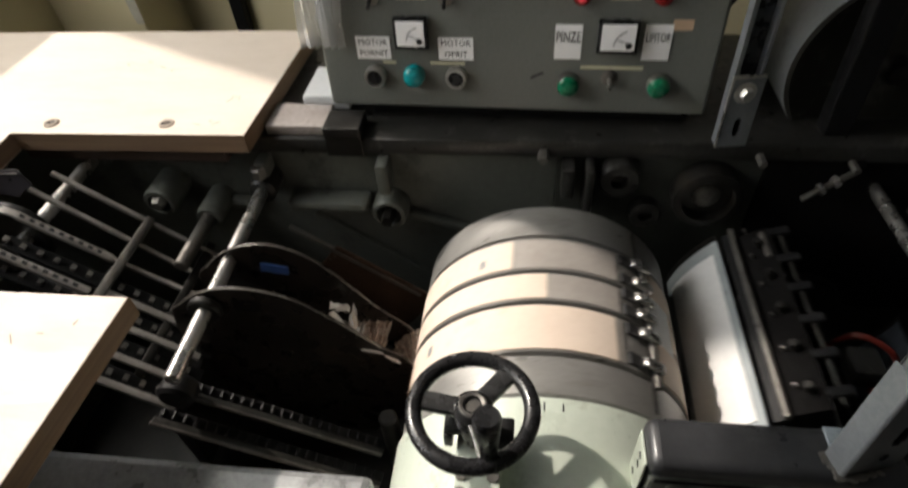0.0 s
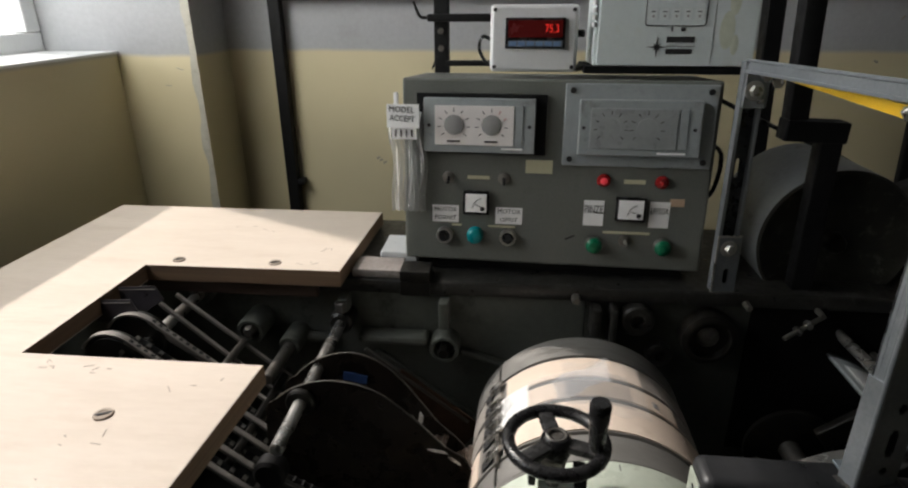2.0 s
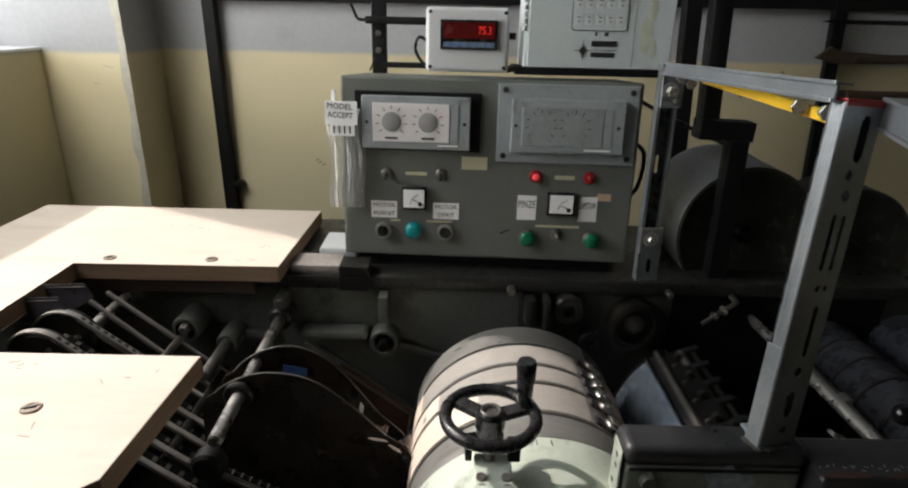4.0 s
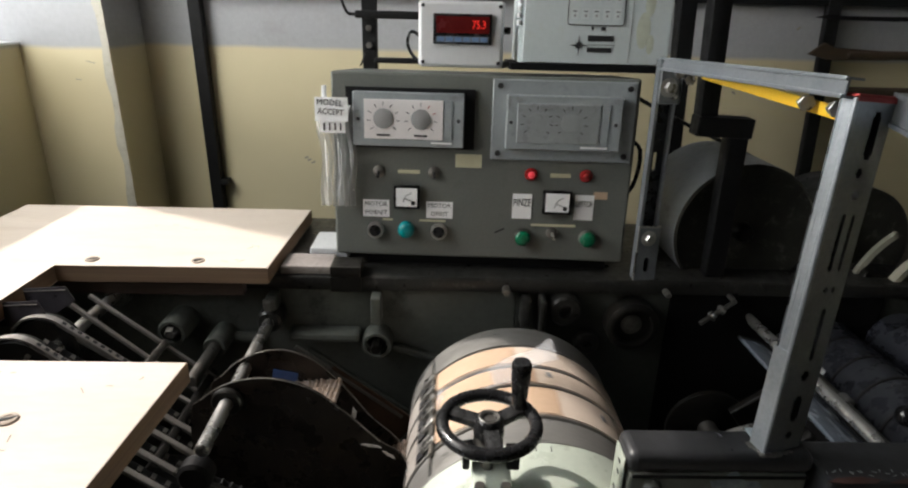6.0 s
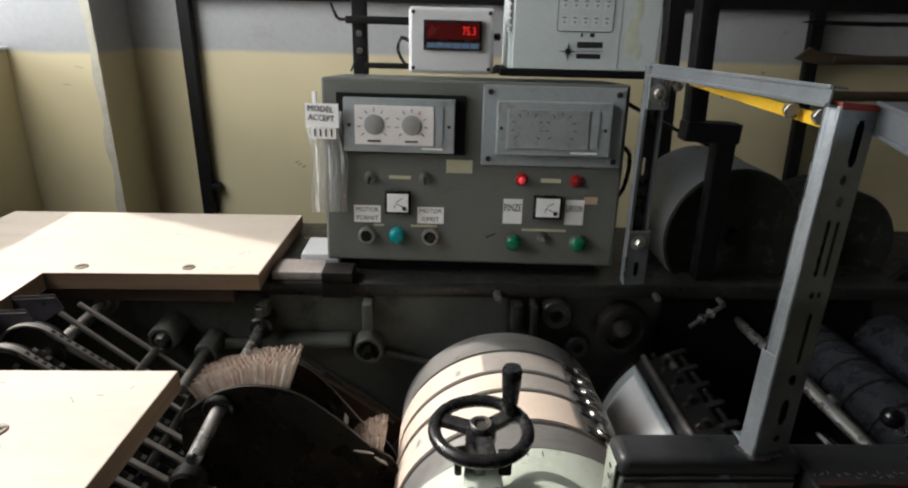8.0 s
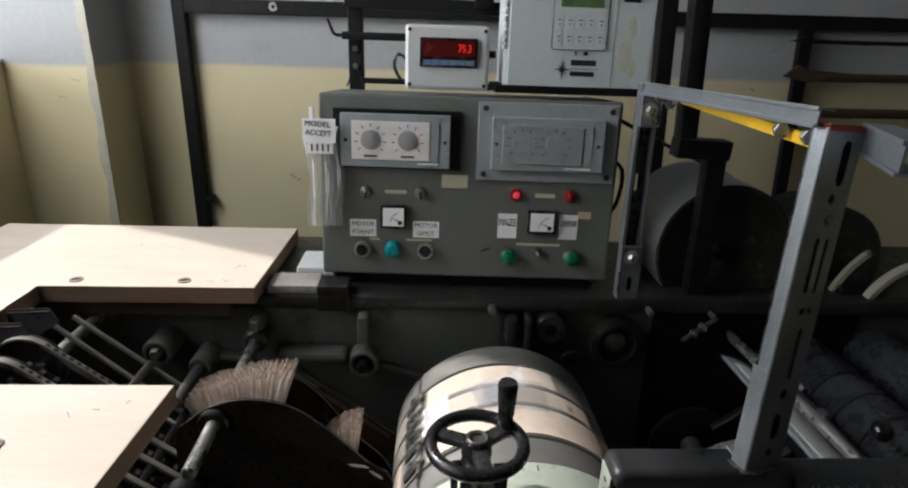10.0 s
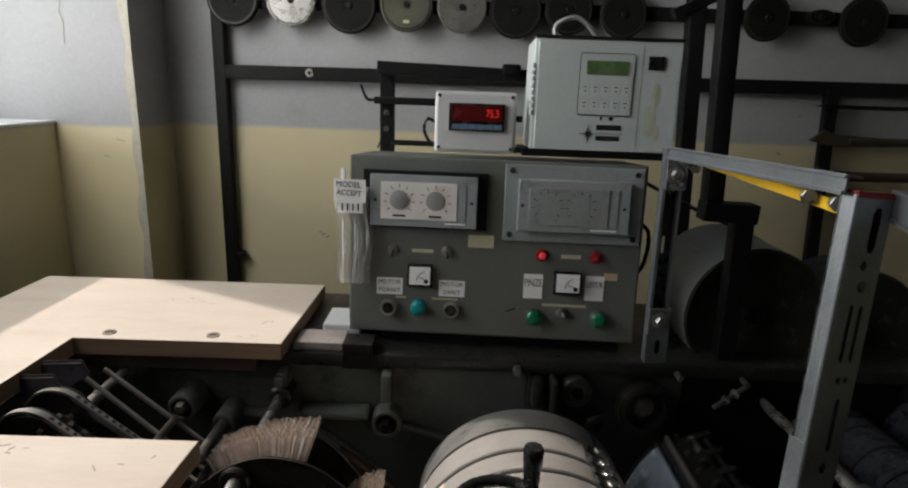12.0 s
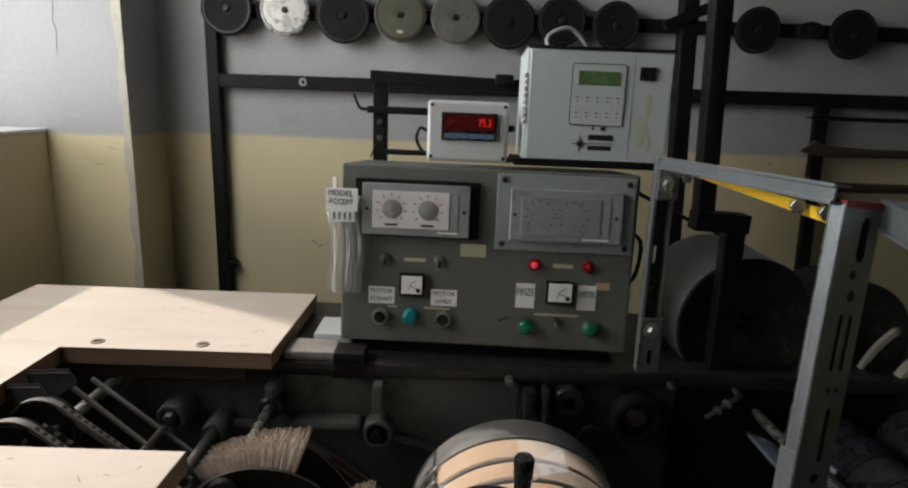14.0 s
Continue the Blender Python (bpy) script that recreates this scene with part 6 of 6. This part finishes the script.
def film_shard():
    """Crumpled clear sheets caught between the cheeks."""
    rnd = random.Random(12)
    t = thing("film_scrap", (-0.235, 0.464, 0.75), "crumpled clear film scraps caught in the chute", "film scrap")
    for x, z, w, h, tilt, y in ((-0.238, 0.785, 0.020, 0.040, -24, 0.452), (-0.226, 0.772, 0.013, 0.044, 12, 0.474), (-0.247, 0.778, 0.011, 0.028, -48, 0.484), (-0.216, 0.758, 0.012, 0.030, 34, 0.462)):
        b = bmesh.new()
        grid = [[b.verts.new((w * (i / 4 - 0.5) * (1 - 0.55 * k / 5), 0.006 * math.sin(i * 1.7 + k) + rnd.uniform(-0.001, 0.001), h * (k / 5 - 0.5))) for i in range(5)] for k in range(6)]
        for p, q in zip(grid, grid[1:]):
            for i in range(4):
                b.faces.new((p[i], p[i + 1], q[i + 1], q[i]))
        bmesh.ops.transform(b, matrix=pose(x, y, z, 0, tilt, rnd.uniform(-30, 30)), verts=b.verts)
        part("sheet", b, M_SCRAP, t)
    return t


M_SCRAP = clear("crumpled_film", (0.86, 0.83, 0.79), 0.7, 0.15)
film_shard()

# ---- rack and tools on the rear wall ----
WY = 1.475


def rack():
    r = thing("wall_rack", (0.3, WY, 0.0), "black-painted steel rack against the wall", "rack")
    part("upright", box(-0.791, -0.757, WY - 0.01, WY + 0.022, 0.0, 1.66, 0.003), M_BLACK, r)
    part("base_clip", box(-0.757, -0.735, WY - 0.012, WY + 0.02, 0.85, 0.868, 0.003), M_BLACK, r)
    part("rail", slab(bmesh.new(), -0.98, 0.98, -0.008, 0.012, -0.019, 0.019, 0.002, m=pose(0.22, WY, 1.405, 0, -0.4, 0)), M_BLACK, r)
    part("rail", slab(bmesh.new(), -1.2, 1.3, -0.008, 0.012, -0.018, 0.018, 0.002, m=pose(0.45, WY, 1.592, 0, -0.3, 0)), M_BLACK, r)
    part("rail", box(1.2, 2.6, WY - 0.008, WY + 0.012, 1.392, 1.43, 0.002), M_BLACK, r)
    n = part("rivet", lathe(bmesh.new(), [(0.005, 0.004), (0.011, 0.004), (0.012, 0.0), (0.005, 0.0)], Matrix.Translation((-0.52, WY - 0.009, 1.402)) @ FACE, 18), M_STEEL, r)
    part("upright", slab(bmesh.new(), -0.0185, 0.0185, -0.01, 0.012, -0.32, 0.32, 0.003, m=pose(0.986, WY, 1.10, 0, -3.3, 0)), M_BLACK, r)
    return r


rack()


def bracket_frame():
    r = thing("bracket_frame", (-0.29, 1.2, 0.923), "black steel bracket frame behind the cabinet", "bracket")
    Y = 1.10
    k = (Y + 0.28) / (WY + 0.28)
    X = lambda x: -0.09 + (x + 0.09) * k
    Z = lambda z: 1.371 + (z - 1.371) * k
    part("foot", box(X(-0.325), X(-0.285), 0.93, Y + 0.03, 0.9225, 0.935, 0.002), M_BLACK, r)
    part("upright", box(X(-0.325), X(-0.285), Y, Y + 0.03, 0.9355, Z(1.435), 0.002), M_BLACK, r)
    part("bar", slab(bmesh.new(), 0, X(0.09) - X(-0.33), -0.012, 0.012, -0.014, 0.014, 0.002, m=pose(X(-0.33), Y - 0.013, Z(1.425), 0, 1.5, 0)), M_BLACK, r)
    part("stop", box(X(0.02), X(0.07), Y - 0.04, Y - 0.012, Z(1.415), Z(1.445), 0.004), M_BLACK, r)
    part("bar", box(X(-0.29), X(-0.14), Y - 0.02, Y - 0.001, Z(1.21), Z(1.224), 0.002), M_BLACK, r)
    part("bar", box(X(-0.34), X(-0.12), Y - 0.02, Y - 0.001, Z(1.325), Z(1.345), 0.003), M_BLACK, r)
    for i, dz in enumerate((0.03, 0.018, 0.008)):
        part("tine", tube(bmesh.new(), [(X(-0.34), Y - 0.01, Z(1.335)), (X(-0.36), Y - 0.01, Z(1.338)), (X(-0.378) + i * 0.005, Y - 0.01 - i * 0.004, Z(1.338) + dz)], 0.003, 6), M_BLACK, r)
    part("foot_pin", rod(bmesh.new(), (X(-0.33), Y - 0.01, Z(1.2)), (X(-0.315), Y - 0.01, Z(1.235)), 0.002, 6), M_BLACK, r)
    for z in (1.30, 1.255):
        part("bolt", rod(bmesh.new(), (X(-0.305), Y - 0.001, Z(z)), (X(-0.305), Y - 0.008, Z(z)), 0.007, 6), M_DULL, r)
    return r


bracket_frame()


def disks():
    first = None
    mats = {1: M_STEEL, 3: M_OLIVE, 4: M_WORN}
    for i, x in enumerate((-0.722, -0.563, -0.404, -0.247, -0.095, 0.052, 0.198, 0.348, 0.742, 0.888, 1.008)):
        mt = mats.get(i, M_BLACKISH)
        z = 1.588 + 0.004 * math.sin(i * 2.3) + (0.004 if i > 7 else 0)
        r = (0.070, 0.068, 0.074, 0.072, 0.068, 0.072, 0.066, 0.064, 0.062, 0.038, 0.066)[i]
        lab = {1: "bright steel disc hanging on the rack", 3: "olive painted disc with yellow marks on the rack", 4: "worn grey steel disc hanging on the rack"}.get(i, "blackened steel disc hanging on the rack")
        d = thing("steel_disc", (x, WY - 0.012, z), lab, "disc", "discs on the rack")
        m = Matrix.Translation((x, WY - 0.009, z)) @ Matrix.Rotation(radians(90 + (i % 3 - 1) * 3), 4, "X") @ Matrix.Diagonal((1, 1 if i != 9 else 0.55, 1, 1))
        part("disc_body", lathe(bmesh.new(), [(0.009, 0.0), (r - 0.003, 0.0), (r, 0.003), (r, 0.013), (r - 0.003, 0.016), (0.018, 0.016), (0.017, 0.0145), (0.009, 0.0145)], m, 44), mt, d)
        part("rubbed_ring", lathe(bmesh.new(), [(r * 0.86, 0.0162), (r * 0.9, 0.0166), (r * 0.93, 0.0162)], m, 44), M_WORN if i in (1, 4) else M_NEARBLACK, d)
        part("peg", rod(bmesh.new(), m @ Vector((0, 0, 0.0)), m @ Vector((0, 0, 0.02)), 0.0085, 12), M_DARK, d)
        if i == 3:
            for s in (-1, 1):
                part("mark", slab(bmesh.new(), -0.008, 0.008, -0.004, 0.004, 0.0162, 0.0166, m=m @ Matrix.Translation((0.0, s * 0.045, 0))), M_YELLOWED, d)


M_OLIVE = surf("olive_paint", (0.07, 0.07, 0.05), (0.10, 0.10, 0.07), 0.5, scale=14)
M_WORN = surf("worn_steel_disc", (0.12, 0.115, 0.105), (0.24, 0.23, 0.21), 0.45, metal=0.5, scale=16, stain=(0.07, 0.06, 0.05))
M_BLACKISH = surf("blackened_steel", (0.007, 0.007, 0.007), (0.014, 0.014, 0.013), 0.7, metal=0.1, scale=16, spec=0.2)
disks()

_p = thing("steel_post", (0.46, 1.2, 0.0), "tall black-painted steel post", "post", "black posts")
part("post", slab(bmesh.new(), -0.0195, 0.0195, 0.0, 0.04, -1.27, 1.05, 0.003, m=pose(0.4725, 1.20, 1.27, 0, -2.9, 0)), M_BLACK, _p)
part("arm", slab(bmesh.new(), 0, 0.11, -0.015, 0.015, -0.012, 0.012, 0.002, m=pose(0.40, 1.21, 1.56, 0, -24, 0)), M_BLACK, _p)
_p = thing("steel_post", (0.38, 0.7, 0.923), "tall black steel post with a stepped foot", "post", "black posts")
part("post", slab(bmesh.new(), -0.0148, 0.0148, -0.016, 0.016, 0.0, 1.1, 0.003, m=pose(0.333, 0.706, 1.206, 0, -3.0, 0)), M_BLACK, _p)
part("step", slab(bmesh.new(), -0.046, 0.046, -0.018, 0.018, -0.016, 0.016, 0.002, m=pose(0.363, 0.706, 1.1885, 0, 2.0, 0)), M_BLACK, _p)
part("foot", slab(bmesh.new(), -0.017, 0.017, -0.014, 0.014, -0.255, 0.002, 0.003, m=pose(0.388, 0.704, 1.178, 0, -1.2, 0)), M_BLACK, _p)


def tools():
    for z, r, tip in ((1.36, 0.006, 0.012), (1.265, 0.012, 0.035), (1.165, 0.014, 0.03)):
        t = thing("hung_tool", (1.3, WY - 0.02, z), "long dark tool with wooden handle laid across the rack", "tool", "tools on the rack")
        part("handle", rod(bmesh.new(), (1.02, WY - 0.03, z), (2.2, WY - 0.03, z + 0.01), r, 12), M_WOOD if r > 0.01 else M_BLACK, t)
        b = prism(bmesh.new(), [(-0.11, 0.0), (-0.07, tip * 0.9), (-0.04, tip * 0.5), (0.12, r), (0.12, -r), (-0.05, -tip * 0.4)], -0.006, 0.006, m=Matrix.Translation((1.02, WY - 0.03, z)) @ FACE, bevel=0.002)
        part("head", b, M_WOOD if r > 0.01 else M_BLACK, t)


tools()
_b = tube(bmesh.new(), [(0.23, 0.80, 1.15), (0.275, 0.83, 1.12), (0.275, 0.84, 1.05), (0.24, 0.82, 1.02), (0.225, 0.80, 1.0)], 0.004)
solo("cable_loop", _b, M_PLASTIC, (0.25, 0.8, 1.0), "black cable looping out of the cabinet side", "cable")
_b = tube(bmesh.new(), [(0.23, 0.82, 1.23), (0.29, 0.86, 1.20), (0.40, 0.88, 1.15), (0.52, 0.93, 1.10), (0.62, 1.0, 1.05)], 0.004)
solo("cable", _b, M_PLASTIC, (0.4, 0.88, 1.15), "black cable running behind the pulley", "cable")


# ---- what moves ----
def motions():
    turn = lambda ob, sign, t: Matrix.Translation(WHERE[ob]) @ Matrix.Rotation(radians(sign * 225 * t), 4, "Y")
    times = [i * 0.2 for i in range(71)]
    walk(DRUM, [(t, turn(DRUM, -1, t)) for t in times])
    walk(ROTOR, [(t, turn(ROTOR, 1, t)) for t in times])
    walk(REEL, [(t, turn(REEL, 2, t - 0.08)) for t in [i * 0.1 for i in range(141)]])
    for ob in ROLLERS:
        walk(ob, [(t, turn(ob, -2, t)) for t in [i * 0.1 for i in range(141)]])
    wheel = ((0.0, -68), (0.2, -66), (0.5, -61), (1.0, -52), (1.5, -40), (2.0, -18), (2.5, -8), (3.0, 1), (3.5, 14), (6.0, 35), (6.5, 37), (9.5, 37), (14.0, 38))
    walk(WHEEL, [(t, Matrix.Translation(WHERE[WHEEL]) @ Matrix.Rotation(radians(a), 4, "Z")) for t, a in wheel])
    for ob, at, g in TAILS:
        rows = []
        for i in range(141):
            t = i * 0.1
            at_ = (g + 225 * t) % 360
            rise = min(max((at_ - (30 if g == 53 else 112)) / (60 if g == 53 else 30), 0), 1) * min(max((215 - at_) / 25, 0), 1)
            lift = -34 * (1 - rise) - (16 * min(max((at_ - 105) / 40, 0), 1) * rise if g == 53 or t > 4 else 0) - (9 if t > 11 else 0) * rise
            rows.append((t, Matrix.Translation(at) @ Matrix.Rotation(radians(-lift), 4, "Y")))
        walk(ob, rows)
    a, b = WHERE[BUNDLE_A], WHERE[BUNDLE_B]
    low = a + Vector((0.10, 0, -0.165))
    walk(BUNDLE_A, [(t, Matrix.Translation(a.lerp(low, f))) for t, f in ((0.0, 1.0), (5.2, 1.0), (5.8, 0.62), (6.0, 0.42), (6.2, 0.18), (6.4, 0.02), (6.6, 0.0), (14.0, 0.0))])
    away = b + Vector((0.07, 0, -0.09))
    walk(BUNDLE_B, [(t, Matrix.Translation(b.lerp(away, f))) for t, f in ((0.0, 1.0), (6.4, 1.0), (7.4, 0.7), (8.6, 0.15), (9.2, 0.0), (14.0, 0.0))])


motions()
